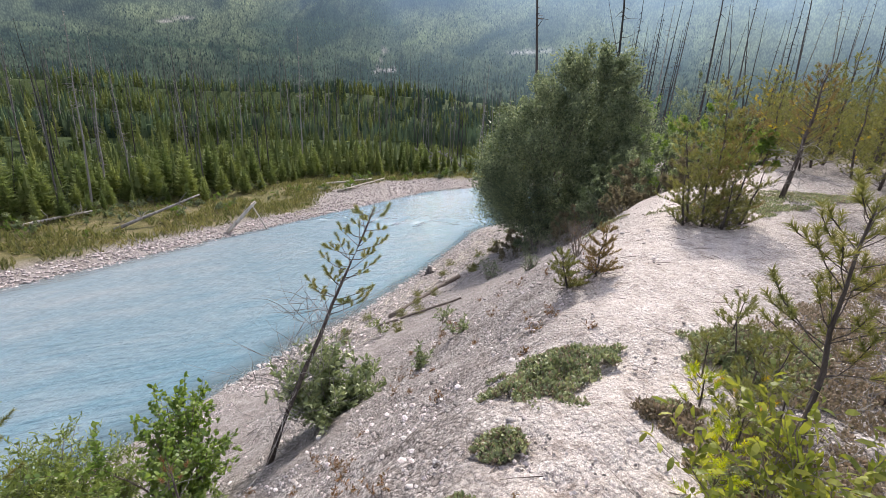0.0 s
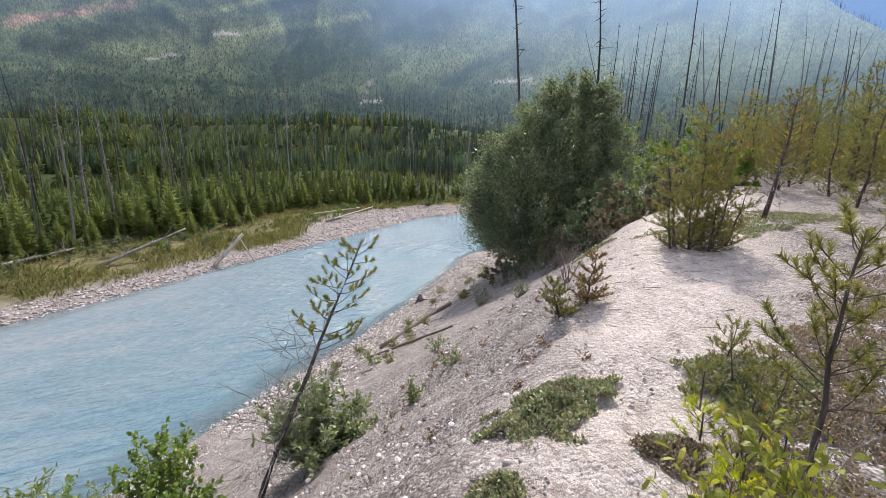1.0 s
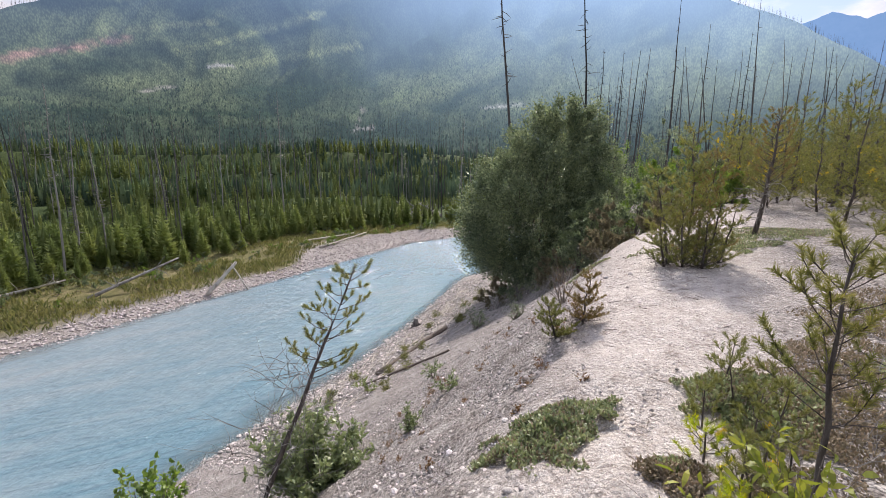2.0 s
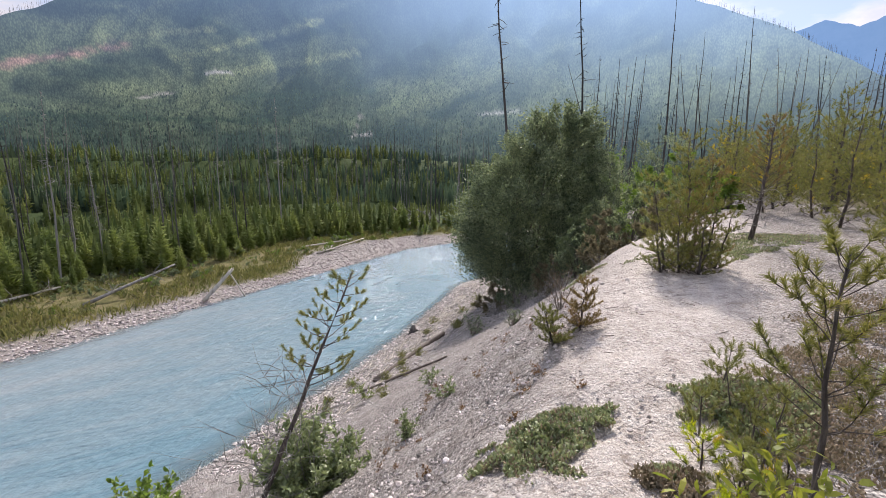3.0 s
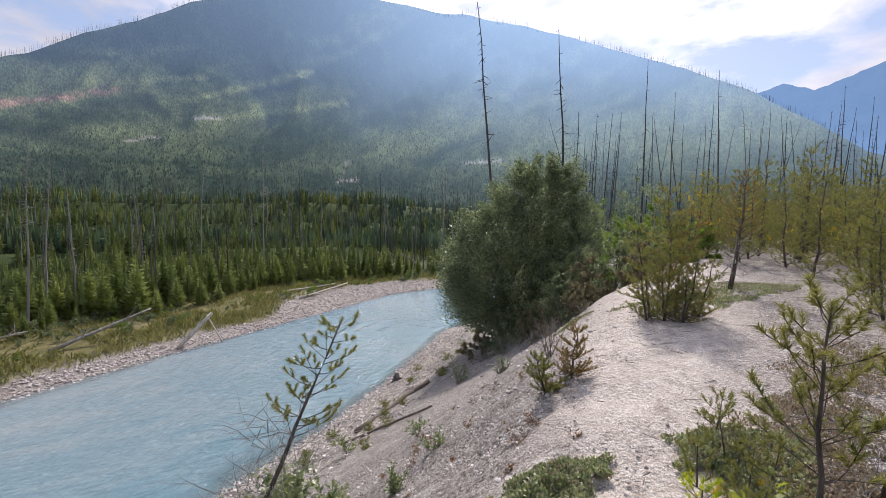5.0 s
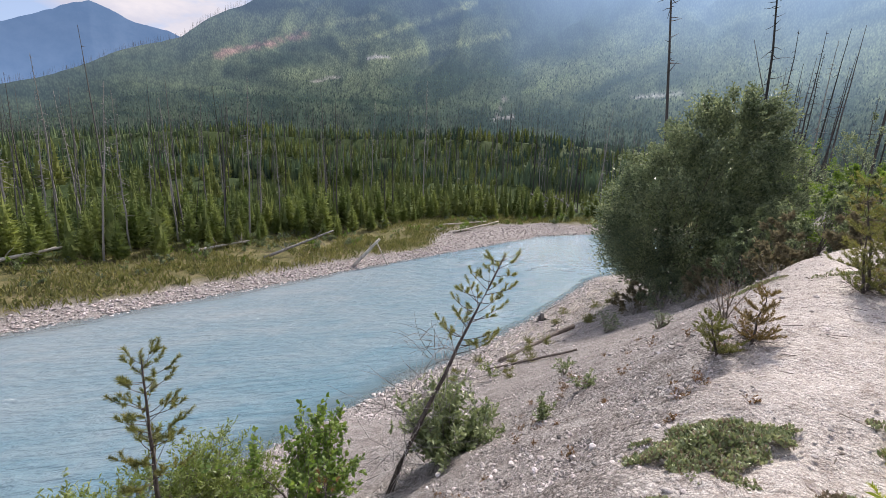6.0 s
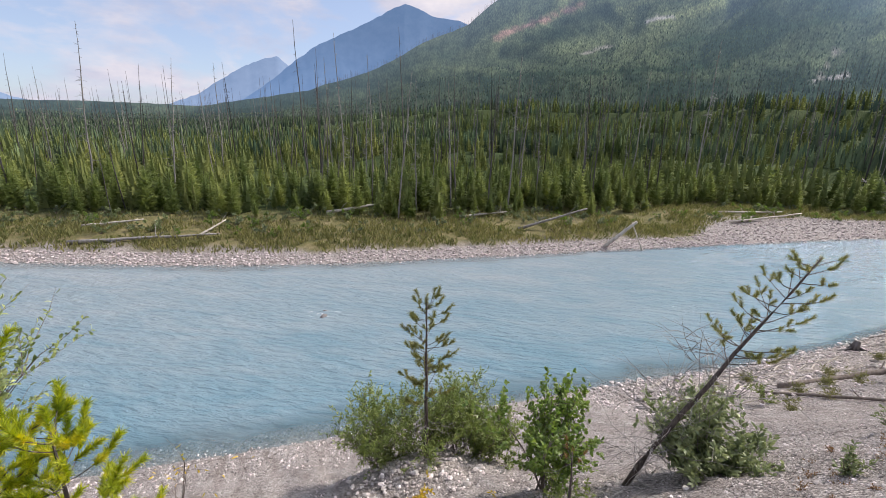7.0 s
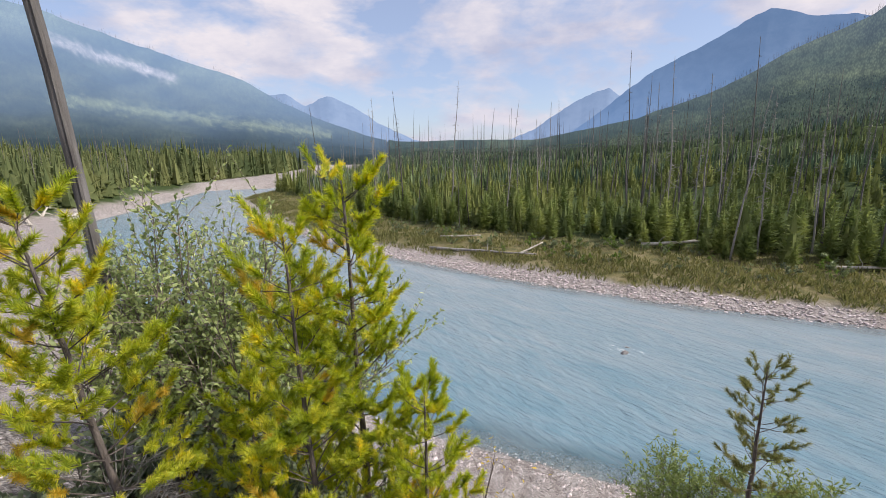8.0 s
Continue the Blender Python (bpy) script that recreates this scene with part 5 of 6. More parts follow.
def build_bank_plants():
    g = np.random.default_rng(23)
    place(pine(g, 3.45, (0.0, 0.0), first=0.40, spread=0.22, per=4, step=0.8, cover=0.5, gap=0.36, mats=M_NEEDLE_DULL, needle=0.085, reach=0.17, count=110, r0=0.045, dead=12, rust=0.02, up=0.4, width=0.008,
               bend=0.008, name="slim_pine", label="slim green pine sapling among willows on the bank"), -6.05, 4.49)
    for dx, dy, h in ((-0.55, 0.35, 2.2), (-1.15, -0.30, 2.0), (-0.1, 0.8, 2.0), (0.35, 1.1, 1.5)):
        place(broadleaf(g, "willow_bush", "light green narrow-leaved willow bush on the bank", 22, h, h * 0.6, 6000, 0.095, 0.024, M_LEAF_LIGHT, twigs=14, stem_r=0.010, upright=2.0, start=0.15, bare=6), -6.05 + dx, 4.49 + dy)
    place(broadleaf(g, "bare_twig_bush", "leafless reddish-grey twig bush", 8, 1.1, 0.5, 30, 0.05, 0.02, M_LEAF_LIGHT, twigs=7, stem_r=0.008, bare=14), -7.0, 3.9)
    place(broadleaf(g, "poplar_sapling", "poplar sapling with glossy pointed green leaves", 10, 2.4, 0.62, 4000, 0.085, 0.05, M_LEAF, twigs=20, stem_r=0.018, start=0.16, bare=4), -3.5, 4.75)
    place(broadleaf(g, "silver_shrub", "low shrub with grey-green narrow leaves on the gravel slope", 30, 1.42, 0.85, 6500, 0.115, 0.040, M_LEAF_GREY, twigs=13, stem_r=0.012, start=0.12, bare=8, bark=M_GREY), -1.75, 6.0, sink=0.08)
    for x, y, h, n, mat in ((-0.31, 5.74, 0.45, 160, M_LEAF_GREY), (0.27, 6.07, 0.35, 90, M_LEAF_GREY), (-2.3, 15.2, 1.0, 420, M_LEAF_LIGHT), (0.1, 8.4, 0.5, 110, M_LEAF_GREY),
                            (-4.6, 3.2, 0.6, 160, M_NEEDLE_RUST), (-2.9, 4.1, 0.5, 140, M_LEAF_LIGHT), (-2.2, 3.4, 0.45, 110, M_LEAF_LIGHT), (-3.2, 3.3, 0.5, 90, M_NEEDLE_RUST)):
        place(broadleaf(g, "small_shrub", "small sparse shrub growing in the gravel slope", 7, h, h * 0.6, n * 2, 0.065, 0.024, mat, twigs=5, stem_r=0.006, start=0.2, bare=4), x, y)
    for x, y, h in ((1.92, 9.27, 0.45), (1.98, 17.8, 1.1)):
        place(broadleaf(g, "dark_tuft", "dark dry tuft of shrub clinging to the slope", 14, h, h * 0.5, 260, h * 0.16, h * 0.03, M_LEAF_DARK, twigs=6, stem_r=0.01, start=0.1, bare=6), x, y)
    place(pine(g, 0.50, (0.2, 0.1), first=0.08, spread=0.5, per=9, step=0.6, cover=0.9, bend=0.06, split=False, mats=M_NEEDLE_BROWN, needle=0.032, reach=0.055, count=44, r0=0.012, dead=30, rust=0.0, name="crest_pine_bush", label="stunted brownish pine bush at the crest of the bank"), 1.75, 4.75)
    place(pine(g, 0.36, (-0.3, 0.1), first=0.08, spread=0.6, per=9, step=0.6, cover=0.9, bend=0.06, split=False, mats=M_NEEDLE_DULL, needle=0.032, reach=0.055, count=44, r0=0.012, dead=30, rust=0.0, name="crest_pine_bush", label="stunted brownish pine bush at the crest of the bank"), 1.45, 4.7)
    place(broadleaf(g, "dead_bush", "grey leafless dead bush with crooked twigs", 7, 0.85, 0.4, 40, 0.03, 0.01, M_WEED, twigs=9, stem_r=0.009, bare=10), 1.9, 6.0)


build_bank_plants()


def build_weeds():
    g = np.random.default_rng(31)
    for k in range(58):
        a, n = g.uniform(0.5, 8.5), g.uniform(0.1, 3.8)
        x, y = 0.4 * a - 0.9165 * n, 0.9165 * a + 0.4 * n
        h = g.uniform(0.07, 0.2)
        place(broadleaf(g, "dry_weed", "rusty-brown dry weed tuft in the gravel", 8, h, h * 0.8, 90, 0.035, 0.010, M_WEED, twigs=3, stem_r=0.003, start=0.1, bare=4), x, y)
    for k in range(12):
        a, n = g.uniform(-3.5, 0.5), g.uniform(1.2, 4.6)
        x, y = 0.4 * a - 0.9165 * n, 0.9165 * a + 0.4 * n
        place(broadleaf(g, "bare_twig_bush", "tangle of dry bare twigs under the bank pines", 7, 0.5, 0.5, 30, 0.04, 0.012, M_WEED, twigs=5, stem_r=0.006, start=0.2, bare=8, bark=M_GREY), x, y)
    for k in range(22):
        a = g.uniform(10, 30)
        n = float(curve(NEAR_SHORE, np.array([a]))[0]) - g.uniform(0.8, 4.5)
        h = g.uniform(0.25, 0.6)
        place(broadleaf(g, "shore_tuft", "yellow-green grass tuft on the near shore", 16, h, h * 0.8, 260, 0.16, 0.02, M_GRASS, twigs=3, stem_r=0.004, start=0.1), 0.4 * a - 0.9165 * n, 0.9165 * a + 0.4 * n)
    d = pine(g, 1.05, (-0.05, 0.02), first=0.9, spread=0.3, per=1, step=2, dead=13, rust=0.0, r0=0.02, count=30, needle=0.04, reach=0.06, mats=M_WEED, twig=1.0, name="dead_sapling", label="grey dead pine sapling with bare side twigs")
    place(d, -2.0, 2.74)


build_weeds()


def build_path_side():
    g = np.random.default_rng(24)
    place(pine(g, 1.34, (0.03, 0.0), first=0.50, spread=0.32, per=4, bend=0.04, step=1.0, cover=0.55, gap=0.17, mats=M_NEEDLE_OLIVE, needle=0.040, reach=0.06, count=70, r0=0.014, dead=14, rust=0.01, up=0.95, width=0.0036, twig=0.9, name="pine_sapling",
               label="crooked young pine with sparse needle tufts beside the path", group="pines on the bluff"), 1.50, 1.55)
    place(pine(g, 1.95, (0.03, 0.0), first=0.22, spread=0.18, per=3, step=1.3, cover=0.4, gap=0.3, mats=M_NEEDLE_DULL, needle=0.055, reach=0.10, count=80, r0=0.017, dead=30, rust=0.01, up=0.3, width=0.005, twig=1.2, name="pine_sapling",
               label="thin young pine with a dead top and long bare grey limbs", group="pines on the bluff"), 2.72, 2.32)
    lab = "bushy olive-green young pine at the end of the path"
    for x, y, h, lean, mat in ((3.92, 6.55, 1.95, (0.02, 0.05), M_NEEDLE_OLIVE), (3.62, 6.45, 1.35, (-0.14, 0.03), M_NEEDLE_OLIVE), (4.22, 6.72, 1.55, (0.10, 0.02), M_NEEDLE_BROWN), (3.72, 6.22, 0.85, (-0.1, -0.1), M_NEEDLE_DULL), (3.5, 6.3, 0.75, (-0.2, -0.05), M_NEEDLE_DULL), (3.95, 6.12, 0.7, (0.0, -0.15), M_NEEDLE_DULL), (4.35, 6.4, 0.8, (0.2, -0.05), M_NEEDLE_DULL), (4.1, 6.3, 0.95, (0.12, -0.05), M_NEEDLE_OLIVE)):
        place(pine(g, h, lean, first=0.04, spread=0.32, per=6, step=0.7, cover=0.88, gap=0.17, split=False, mats=mat, needle=0.05, reach=0.085, width=0.0048, count=48, r0=0.018, dead=22, rust=0.0, bend=0.04, up=0.5, name="bushy_pine",
                   label=lab, group="pines on the bluff"), x, y)
    place(pine(g, 2.25, (0.1, 0.0), first=0.42, spread=0.22, step=1.2, twig=1.5, mats=M_NEEDLE_BROWN, needle=0.06, reach=0.12, width=0.006, count=60, r0=0.045, dead=30, rust=0.0, name="thin_pine",
               label="thin browning pine with bare lower twigs", group="pines on the bluff"), 6.3, 8.26)
    forms = [pine(g, 2.6, (g.normal(0, .06), g.normal(0, .06)), first=0.03, spread=0.26 + 0.03 * k, mats=M_NEEDLE_OLIVE if k == 3 else M_NEEDLE_DULL, needle=0.09, reach=0.17, count=21, r0=0.035, dead=2, rust=0.02, width=0.016, per=5, step=0.85, split=False, gap=0.23, bend=0.04,
                  name="bluff_pine", label="young yellow-green pine on the bluff top", group="pines on the bluff") for k in range(4)]
    spots = [(6.4, 5.0), (6.9, 5.9), (7.1, 6.3), (7.5, 5.7), (8.3, 7.0), (8.0, 6.2), (9.2, 7.8)]
    for _ in range(4000):
        b, d = radians(g.uniform(-66, -23)), g.uniform(7.5, 30)
        x, y = -math.sin(b) * d, math.cos(b) * d
        a_, n_ = 0.4 * x + 0.9165 * y, -0.9165 * x + 0.4 * y
        if n_ > -2.2 - 0.12 * max(a_ - 8, 0) or (n_ > -4.6 and a_ < 14.5) or any((x - p) ** 2 + (y - q) ** 2 < 1.0 for p, q in spots):
            continue
        spots.append((x, y))
        if len(spots) >= 124:
            break
    for i, (x, y) in enumerate(spots):
        m = pose(x, y, ground_at(x, y), 0, 0, g.uniform(0, 360)) @ Matrix.Scale(g.uniform(0.6, 1.2) if i > 6 else g.uniform(0.5, 0.78), 4)
        if i < 4:
            forms[i].matrix_basis = m
        else:
            keep = forms[i % 4].matrix_basis.copy()
            forms[i % 4].matrix_basis = Matrix.Identity(4)
            copy_thing(forms[i % 4], m)
            forms[i % 4].matrix_basis = keep
    place(broadleaf(g, "willow_shrub", "low willow with large glossy yellow-green leaves beside the path", 12, 1.02, 0.36, 1100, 0.060, 0.020, M_LEAF_GLOSSY, twigs=9, stem_r=0.006, start=0.4, bare=4, upright=2.0), 1.27, 1.12)
    for x, y, h in ((1.75, 2.58, 0.26), (2.09, 2.78, 0.34), (2.01, 2.47, 0.30), (1.55, 2.25, 0.22), (1.62, 2.05, 0.30), (1.85, 2.2, 0.4), (1.5, 1.85, 0.24), (1.35, 1.7, 0.18), (2.24, 3.09, 0.3), (1.75, 1.9, 0.32), (1.2, 1.55, 0.14)):
        place(pine(g, h, (g.normal(0, 0.1), g.normal(0, 0.1)), first=0.06, spread=0.34, per=4, step=0.7, split=False, mats=M_NEEDLE if h < 0.23 else M_NEEDLE_DULL, needle=0.034, reach=0.07, count=70, r0=0.005, dead=2, rust=0.04, width=0.0034, name="pine_seedling", label="small yellow-green pine seedling in the ground cover", group="pine seedlings"), x, y)


build_path_side()


def build_upstream_pines():
    g = np.random.default_rng(25)
    grp = "yellow-green pines on the bank"
    lab = "bright yellow-green young pine at the edge of the bank"
    tuft = {"needle": 0.050, "reach": 0.155, "count": 250, "width": 0.0050, "step": 0.5, "cover": 0.62, "gap": 0.24, "fan": 0.9, "up": 0.55, "bend": 0.007, "name": "bank_pine", "label": lab, "group": grp}
    place(pine(g, 3.06, (0.02, -0.03), first=0.20, spread=0.175, per=6, r0=0.029, dead=30, rust=0.05, **tuft), -3.24, -0.97)
    place(pine(g, 2.44, (0.0, -0.05), first=0.18, spread=0.22, per=6, r0=0.024, dead=34, rust=0.09, **tuft), -2.93, -1.24)
    place(pine(g, 1.74, (0.0, 0.0), first=0.16, spread=0.23, per=6, r0=0.022, dead=10, rust=0.02, **tuft), -2.96, -0.58)
    place(pine(g, 2.12, (0.04, -0.12), first=0.24, spread=0.25, per=6, r0=0.024, dead=40, rust=0.11, **tuft), -2.75, -2.26)
    place(pine(g, 1.5, (0.0, 0.0), first=0.2, spread=0.32, per=5, r0=0.02, dead=14, rust=0.10, **tuft), -3.6, -1.9)
    for x, y, h in ((-5.5, -2.9, 4.2), (-5.3, -3.5, 3.6), (-6.0, -2.55, 3.7)):
        place(broadleaf(g, "silver_willow", "tall willow with pale grey-green leaves on the bank", 24, h, 1.2, 14000, 0.074, 0.034, M_LEAF_SILVER, twigs=30, stem_r=0.02, upright=1.5, start=0.2), x, y)
    for x, y, h in ((-3.9, -2.2, 1.2), (-4.2, -1.4, 1.3), (-3.4, -2.9, 0.9), (-4.6, -0.8, 1.0), (-4.0, -1.8, 1.4), (-3.5, -1.3, 0.8)):
        place(broadleaf(g, "undergrowth_bush", "dark leafy bush under the bank pines", 14, h, 0.7, 2600, 0.075, 0.036, M_LEAF_DARK, twigs=10, stem_r=0.01, start=0.1, bare=8), x, y)
    place(broadleaf(g, "bare_sapling", "thin dying sapling with a few dry shoots", 2, 2.6, 0.2, 50, 0.06, 0.015, M_NEEDLE_RUST, twigs=8, stem_r=0.012, start=0.5), -4.6, -0.1)
    # the tall grey dead pole that leans beside the pines
    base = np.array(on_ground(-5.5, -3.9, -0.2))
    top = np.array([-5.28, -4.42, 6.5])
    u = np.linspace(0, 1, 10)[:, None]
    pts = (top - base) * u + np.random.default_rng(3).normal(0, 0.012, (10, 3))
    t_ = thing("dead_pole", "tall weathered grey dead tree trunk with a long crack", "dead tree", Matrix.Translation(base))
    part("trunk", Soup().add(*tube(pts, np.linspace(0.072, 0.056, 10), 12)).mesh("trunk", M_POLE, True), t_)
    part("crack", Soup().add(*tube(pts + [0.047, 0.036, 0], np.linspace(0.026, 0.018, 10), 5)).mesh("crack", M_CHAR), t_, "dark charred crack along the trunk")


build_upstream_pines()


def build_ground_cover():
    g = np.random.default_rng(26)
    lab = "low mat of small green bearberry leaves on gravel"
    ground_mat(g, "ground_cover", lab, 0.80, 2.72, 0.50, 0.40, 20, 9000, 0.25)
    ground_mat(g, "ground_cover", lab, 0.36, 2.0, 0.16, 0.13, 0, 1500, 0.4)
    ground_mat(g, "ground_cover", lab, 2.28, 2.85, 0.55, 0.42, 15, 7500, 0.4)
    ground_mat(g, "ground_cover", "half-dry brownish creeping mat beside the path", 1.28, 2.12, 0.30, 0.20, 10, 3200, 0.95)
    ground_mat(g, "ground_cover", lab, 0.02, 1.55, 0.2, 0.12, 0, 1300, 0.3)
    ground_mat(g, "ground_cover", lab, 4.9, 7.4, 1.5, 0.5, 10, 7000, 0.3, 0.05)
    ground_mat(g, "ground_cover", lab, 3.0, 8.0, 0.5, 0.35, 40, 2500, 0.3, 0.05)
    ground_mat(g, "ground_cover", lab, 6.6, 8.3, 1.2, 0.6, 0, 5000, 0.4, 0.05)
    ground_mat(g, "ground_cover", "half-dry brownish creeping mat beside the path", 1.5, 1.5, 0.35, 0.3, 10, 4000, 0.9)
    for x, y, rx, ry, n in ((3.3, 3.3, 0.8, 0.5, 4500), (2.55, 2.5, 0.5, 0.45, 3500), (4.6, 4.3, 0.9, 0.5, 3500)):
        ground_mat(g, "ground_cover", "brown dry litter of needles and leaves under the plants", x, y, rx, ry, 35, n, 1.5, 0.03)
    ground_mat(g, "ground_cover", "brown dry litter of needles and leaves under the plants", 1.75, 1.75, 0.55, 0.42, 30, 4500, 1.6, 0.05)


build_ground_cover()


def build_logs():
    g = np.random.default_rng(27)
    log("fallen_log", "dark fallen log lying down the gravel bank", on_ground(-2.3, 18.2, 0.05), on_ground(0.9, 21.9, 0.10), 0.13, 0.11, M_TWIG, g, 3)
    log("fallen_log", "dark fallen log lying down the gravel bank", on_ground(-2.7, 16.6, 0.03), on_ground(0.75, 15.6, 0.05), 0.055, 0.04, M_TWIG, g, 4)
    for p, q, r in (((-3.2, 19.8), (-1.6, 22.4), 0.04), ((-5.6, 13.9), (-3.8, 16.2), 0.05), ((-5.2, 12.9), (-3.4, 14.6), 0.07), ((-1.2, 24.6), (0.2, 27.0), 0.04), ((-0.5, 27.4), (1.0, 30.2), 0.05)):
        log("driftwood", "thin grey driftwood stick on the shore", on_ground(*p, 0.03), on_ground(*q, 0.05), r, r * 0.5, M_GREY, g, 2, category="driftwood")
    s = thing("stump", "small dark broken tree stump at the waterline", "stump", pose(*on_ground(-0.8, 25.1)))
    part("trunk", Soup().add(*tube([(0, 0, -0.2), (0.02, 0, 0.18), (0.06, 0.03, 0.42)], (0.24, 0.16, 0.11), 9)).mesh("trunk", M_CHAR, True), s)
    for k in range(6):
        root = Soup().add(*tube(bent(g, (0, 0, 0.1), (math.cos(k), math.sin(k), -0.1), 0.5, 5, 0.2, -0.06), np.linspace(0.1, 0.03, 5), 5))
        part("root", root.mesh("root", M_CHAR), s)
    log("bleached_log", "white bleached log propped up on the far gravel bank", on_ground(-16.6, 32.6, 0.05), (-14.9, 34.2, -5.3), 0.17, 0.12, M_PALE, g, 3)
    log("bleached_log", "thin prop branch under the bleached log", on_ground(-14.3, 34.6, 0.0), (-15.1, 34.0, -5.6), 0.06, 0.05, M_PALE, g, 1)
    log("grey_log", "grey fallen trunk at the forest edge", on_ground(-23.4, 30.2, 0.1), (-19.8, 35.2, -5.1), 0.14, 0.07, M_GREY, g, 8)
    log("grey_log", "grey fallen trunk at the forest edge", on_ground(-37.6, 19.4, 0.2), (-35.3, 23.4, -5.7), 0.16, 0.08, M_PALE, g, 5)
    log("grey_log", "grey branching driftwood trunk in the bank grass", on_ground(-41.7, 0.8, 0.15), on_ground(-36.4, 9.6, 0.3), 0.15, 0.07, M_GREY, g, 9)
    log("grey_log", "grey branching driftwood trunk in the bank grass", on_ground(-37.2, 8.2, 0.1), on_ground(-37.8, 10.6, 1.0), 0.10, 0.05, M_PALE, g, 4)
    for p, q in (((-14.5, 52), (-9.5, 57)), ((-12, 49), (-8, 58)), ((-46, 2), (-44, 6)), ((-29.5, 29), (-27, 33))):
        log("grey_log", "grey fallen trunk at the forest edge", on_ground(*p, 0.15), on_ground(*q, 0.5), 0.13, 0.06, M_PALE, g, 5)
    for p, q in (((-64, -49), (-70, -50)), ((-67, -54), (-72, -57)), ((-70, -52), (-76, -54)), ((-80, -60), (-86, -60)), ((-60, -50), (-64, -54))):
        log("grey_log", "bleached driftwood log on the upstream gravel bar", on_ground(*p, 0.2), on_ground(*q, 0.5), 0.2, 0.1, M_PALE, g, 6, 4)
    for k in range(16):
        x, y = g.uniform(-5, 5), g.uniform(70, 82)
        a = g.uniform(0, 3.14)
        log("jam_log", "tangled grey driftwood log of a jam at the river bend", on_ground(x, y, 0.2), (x + 4 * math.cos(a), y + 3 * math.sin(a), ground_at(x, y) + g.uniform(0.3, 3.0)), 0.14, 0.06, M_GREY, g, 5)


build_logs()


def build_far_bank():
    g = np.random.default_rng(28)
    n = 7500
    a = g.uniform(-45, 66, n)
    e = g.uniform(0, 1, n) ** 1.2 * (2.6 + 4.0 * np.clip((a - 33) / 8, 0, 1)) - 0.6
    m = curve(FAR_SHORE, a) + e
    x, y = 0.4 * a - 0.9165 * m, 0.9165 * a + 0.4 * m
    s = scatter_rocks(x, y, g.uniform(0.07, 0.27, n), g, sink=0.15)
    tagged(new("bank_cobbles", s.mesh("bank_cobbles", M_COBBLES)), "pinkish grey cobbles along the far shore", "stones", kind="stuff")
    n = 34000
    a = g.uniform(-75, 66, n)
    e = 1.7 + g.gamma(2.0, 2.8, n) + 4.0 * np.clip((a - 33) / 8, 0, 1)
    m = curve(FAR_SHORE, a) + e
    x, y = 0.4 * a - 0.9165 * m, 0.9165 * a + 0.4 * m
    keep = fbm(x * .5, y * .5, 3, 93) > -0.22
    x, y = x[keep], y[keep]
    base = np.stack([x, y, ground_z(x, y) - 0.03], -1)
    way = g.normal(0, 0.4, (len(x), 3)) + [0, 0, 1]
    v, f = leaves(base, way, g.uniform(0.2, 0.6, len(x)), 0.10, g, plain=True)
    tagged(new("bank_grass", Soup().add(v, f).mesh("bank_grass", M_GRASS)), "yellow-green dry grass and sedge on the far bank", "grass", kind="stuff")
    forms = [broadleaf(g, "far_bank_shrub", "low grey-green shrub on the far bank", 3, 1.2, 0.8, 190, 0.19, 0.085, mt, plain=True, twigs=3, stem_r=0.02, start=0.1, group="shrubs along the far bank") for mt in (M_LEAF, M_LEAF_GREY, M_LEAF_DARK)]
    for i in range(190):
        a = g.uniform(-45, 62)
        m = float(curve(FAR_SHORE, np.array([a]))[0]) + g.uniform(5.5, 13) ** (1.0 if i % 3 else 0.93)
        x, y = 0.4 * a - 0.9165 * m, 0.9165 * a + 0.4 * m
        mt = pose(x, y, ground_at(x, y), 0, 0, g.uniform(0, 360)) @ Matrix.Scale(g.uniform(0.5, 1.2), 4)
        if i < 3:
            forms[i].matrix_basis = mt
        else:
            keep = forms[i % 3].matrix_basis.copy()
            forms[i % 3].matrix_basis = Matrix.Identity(4)
            copy_thing(forms[i % 3], mt)
            forms[i % 3].matrix_basis = keep
    s = scatter_rocks(np.array([-19.3, -19.9]), np.array([9.2, 9.6]), np.array([0.55, 0.35]), g, 2, 0.05)
    v = np.concatenate(s.v)
    v[:, 2] += WATER - 0.04 - v[:, 2].mean()
    tagged(new("river_boulder", tri_mesh("river_boulder", v, np.concatenate(s.f), M_WET, True)), "dark wet boulder breaking the surface of the river", "boulder")


build_far_bank()


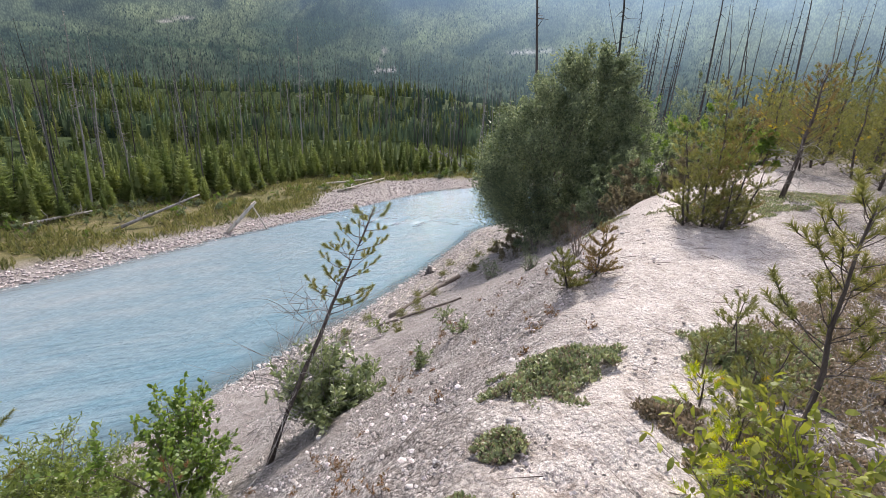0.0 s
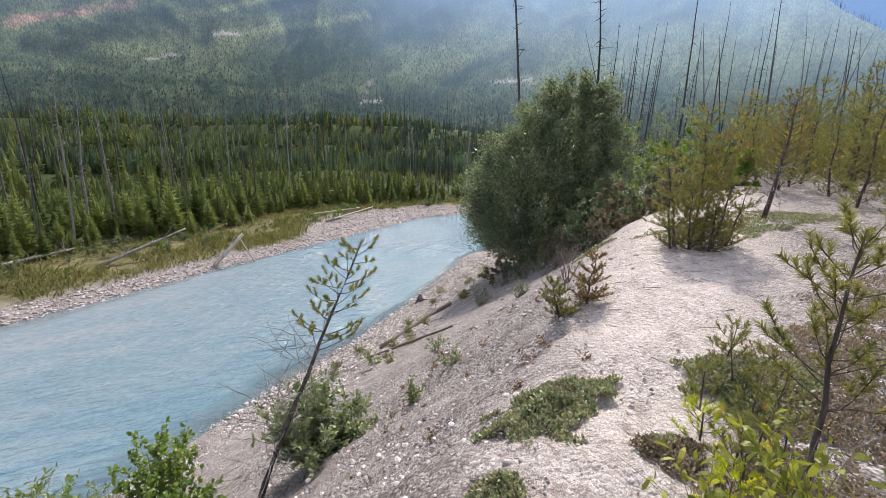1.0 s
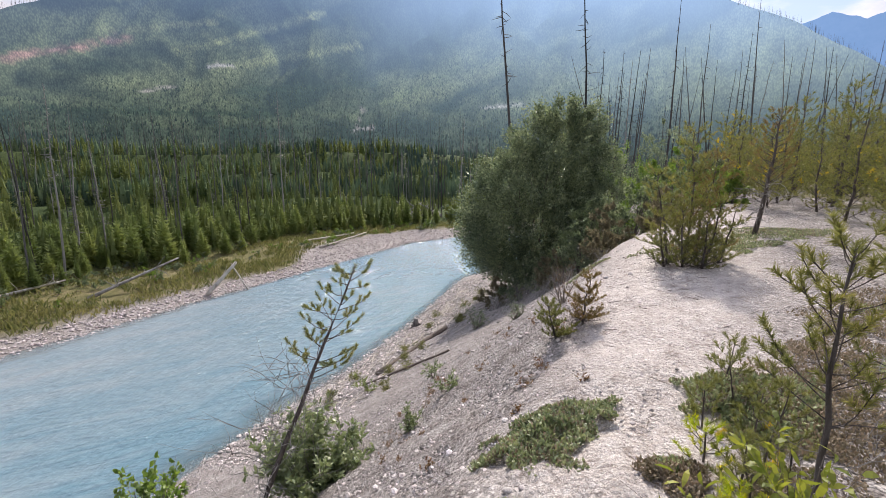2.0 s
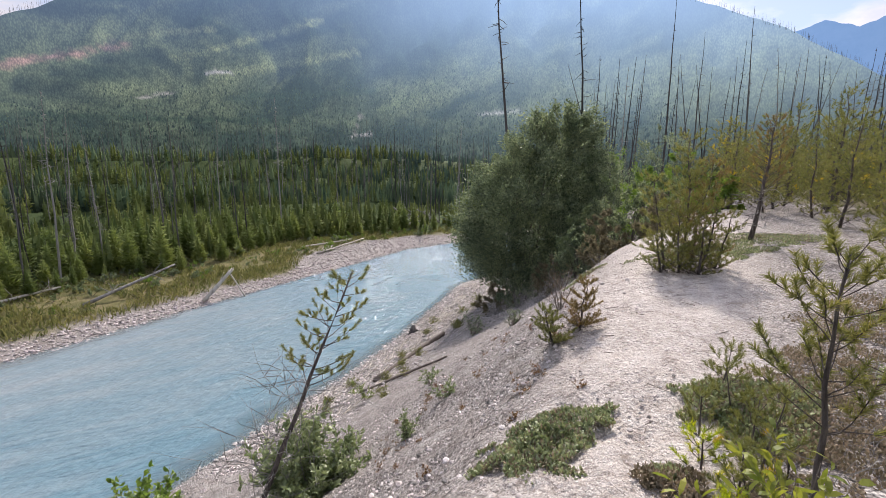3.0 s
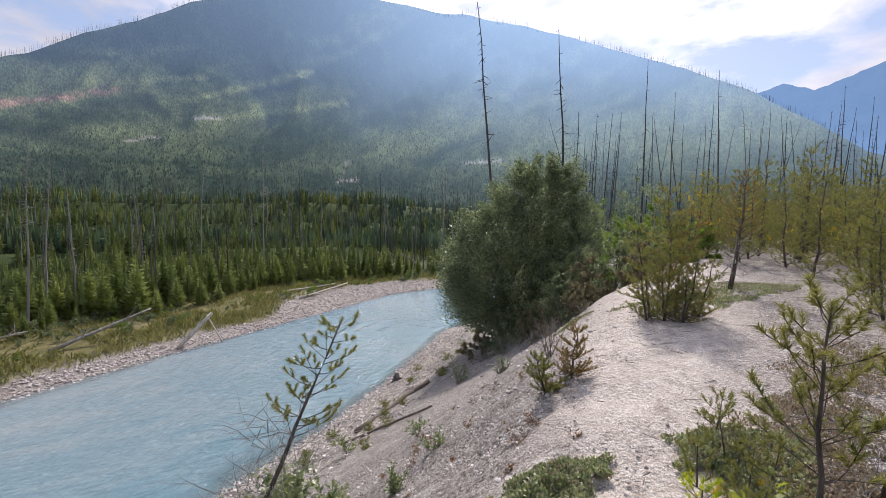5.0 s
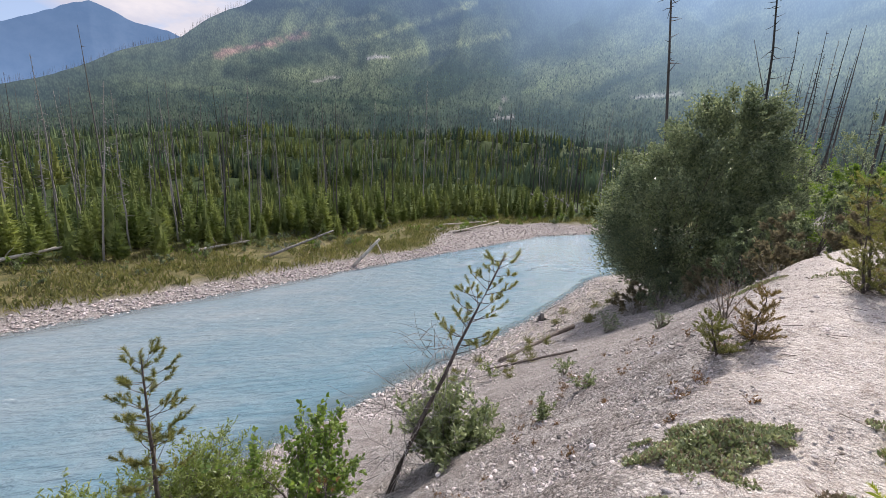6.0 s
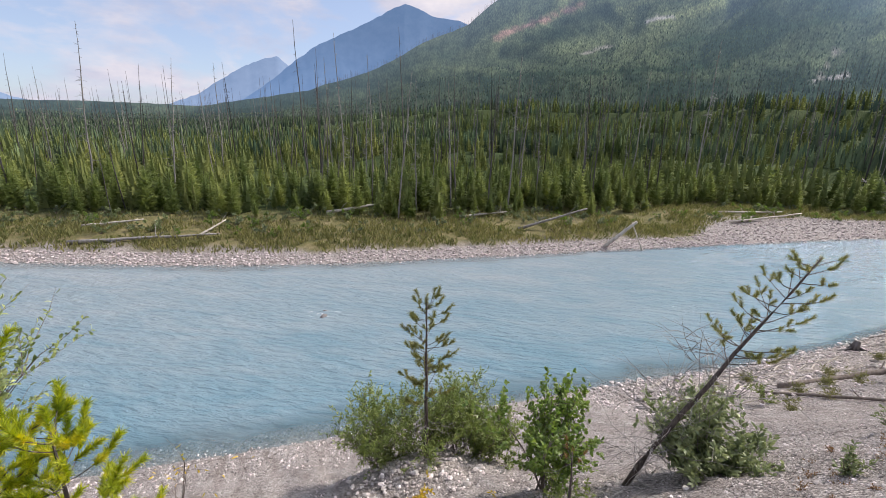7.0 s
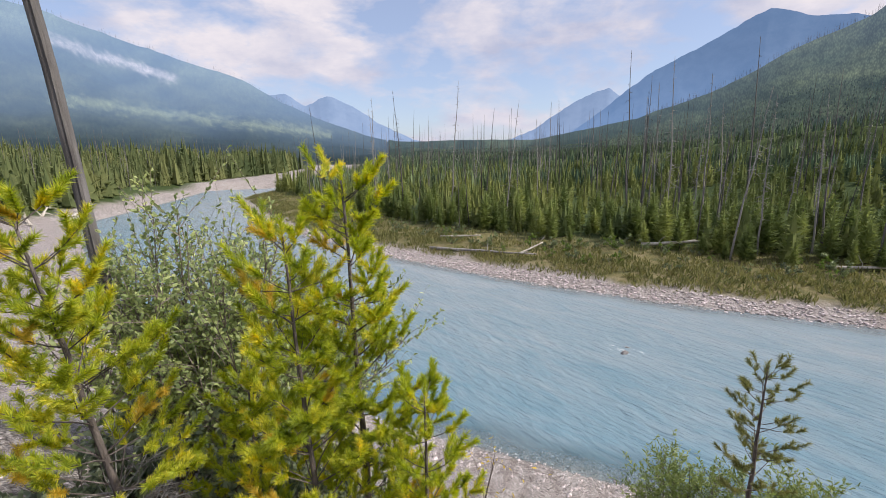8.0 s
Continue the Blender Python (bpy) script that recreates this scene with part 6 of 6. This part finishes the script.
def build_stones():
    """Loose limestone on the bluff: the nearest ones singly, the rest together."""
    g = np.random.default_rng(29)
    forms = []
    for k in range(8):
        v, f = rock(g, 1)
        forms.append(tri_mesh("stone", v, f, M_STONE, True))
    made = 0
    while made < 300:
        x, y = g.uniform(-2.6, 2.0), g.uniform(1.2, 6.2)
        n_ = -0.9165 * x + 0.4 * y
        if n_ < -0.7 or g.uniform() > 0.25 + 0.4 * n_:
            continue
        sz = float(np.clip(g.lognormal(-3.45, 0.35), 0.02, 0.075))
        ob = part("stone", forms[made % 8], ground, m=pose(x, y, ground_at(x, y) + sz * 0.18, g.normal(0, 14), g.normal(0, 14), g.uniform(0, 360)) @ Matrix.Scale(sz, 4))
        made += 1
    n = 8000
    a, m = g.uniform(-8, 30, n), g.uniform(0, 1, n) ** 1.2
    near = curve(NEAR_SHORE, a)
    m = -0.6 + (near + 0.4 + 0.6) * m
    close = g.uniform(0, 1, n) < 0.55
    a, m = np.where(close, g.uniform(-5, 8, n), a), np.where(close, 0.1 + g.gamma(2.0, 1.3, n), m)
    near = curve(NEAR_SHORE, a)
    x, y = 0.4 * a - 0.9165 * m, 0.9165 * a + 0.4 * m
    s = scatter_rocks(x, y, np.clip(g.lognormal(-3.5, 0.45, n), 0.016, 0.12) * np.where(m > near - 1.6, 1.5, 1.0), g)
    n = 28000
    a, m = g.uniform(-9, 16, n), 0.15 + g.uniform(0, 1, n) ** 1.3 * 13.5
    keep = g.uniform(0, 1, n) < 0.55 + 0.9 * fbm(a * 0.9, m * 0.9, 3, 95) + 0.5 * np.clip((m - curve(NEAR_SHORE, a) + 2.5) / 2, 0, 1)
    a, m = a[keep], m[keep]
    x, y = 0.4 * a - 0.9165 * m, 0.9165 * a + 0.4 * m
    pebbles = scatter_rocks(x, y, np.clip(g.lognormal(-3.55, 0.38, len(x)), 0.015, 0.085) * np.where(m > curve(NEAR_SHORE, a) - 1.6, 2.6, 1.0), g, 9, 0.2, 0)
    s.add(np.concatenate(pebbles.v), np.concatenate(pebbles.f))
    ob = part("loose_stones", s.mesh("loose_stones", M_STONES), ground, "loose pale limestone pebbles")
    tagged(ob, kind="stuff")
    n = 36000
    q, b = 0.9 + 8.5 * g.uniform(0, 1, n) ** 1.3, np.radians(g.uniform(-62, 95, n))
    x, y = -np.sin(b) * q, np.cos(b) * q
    a_, m_ = along(x, y)
    keep = (m_ < curve(NEAR_SHORE, a_)) & (m_ > -3.2) & (g.uniform(0, 1, n) < 0.22 + 0.3 * np.clip(m_ + 0.6, 0, 2.6))
    x, y = x[keep], y[keep]
    s = scatter_rocks(x, y, np.clip(g.lognormal(-4.15, 0.38, len(x)), 0.008, 0.04), g, 9, 0.15, 0)
    tagged(part("grit", s.mesh("grit", M_STONES), ground, "coarse pale grit"), kind="stuff")
    n = 5200
    a = g.uniform(9, 34, n)
    m = curve(NEAR_SHORE, a) + 0.4 - g.gamma(1.6, 1.1, n)
    x, y = 0.4 * a - 0.9165 * m, 0.9165 * a + 0.4 * m
    s = scatter_rocks(x, y, np.clip(g.lognormal(-2.5, 0.45, n), 0.03, 0.25), g, 9, 0.15, 1)
    n = 700
    x, y = -6.0 + g.normal(0, 0.8, n), 4.2 + g.normal(0, 0.8, n)
    mound = scatter_rocks(x, y, np.clip(g.lognormal(-2.7, 0.4, n), 0.03, 0.18), g, 9, 0.15, 1)
    s.add(np.concatenate(mound.v), np.concatenate(mound.f))
    tagged(part("shore_stones", s.mesh("shore_stones", M_STONES), ground, "pale stones on the bank and along the near waterline"), kind="stuff")
    twigs = Soup()
    for _ in range(240):
        a = g.uniform(11, 34)
        m = float(curve(NEAR_SHORE, np.array([a]))[0]) - g.gamma(2.0, 0.9) - 0.2
        an, ln = radians(66) + g.normal(0, 0.35), g.uniform(0.4, 2.2)
        x, y = 0.4 * a - 0.9165 * m, 0.9165 * a + 0.4 * m
        pts = np.array([on_ground(x + math.cos(an) * ln * q, y + math.sin(an) * ln * q, 0.03) for q in (0, 0.35, 0.7, 1.0)])
        twigs.add(*tube(pts, np.array((0.022, 0.02, 0.016, 0.008)) * g.uniform(0.5, 1.5), 4))
    tagged(part("driftwood_sticks", twigs.mesh("driftwood_sticks", M_PALE), ground, "bleached driftwood sticks stranded along the shore"), kind="stuff")
    twigs = Soup()
    for _ in range(240):
        x, y = g.uniform(-3, 4.5), g.uniform(1.2, 9)
        if -0.9165 * x + 0.4 * y < -2.5:
            continue
        p = np.array(on_ground(x, y, 0.008))
        an = g.uniform(0, 6.28)
        ln = g.uniform(0.05, 0.22)
        pts = np.array([on_ground(x + math.cos(an) * ln * q, y + math.sin(an) * ln * q, 0.01) for q in (0, 0.35, 0.7, 1.0)])
        twigs.add(*tube(pts, (0.004, 0.0035, 0.003, 0.0015), 3))
    tagged(part("fallen_twigs", twigs.mesh("fallen_twigs", M_TWIG), ground, "dry fallen twigs"), kind="stuff")


build_stones()
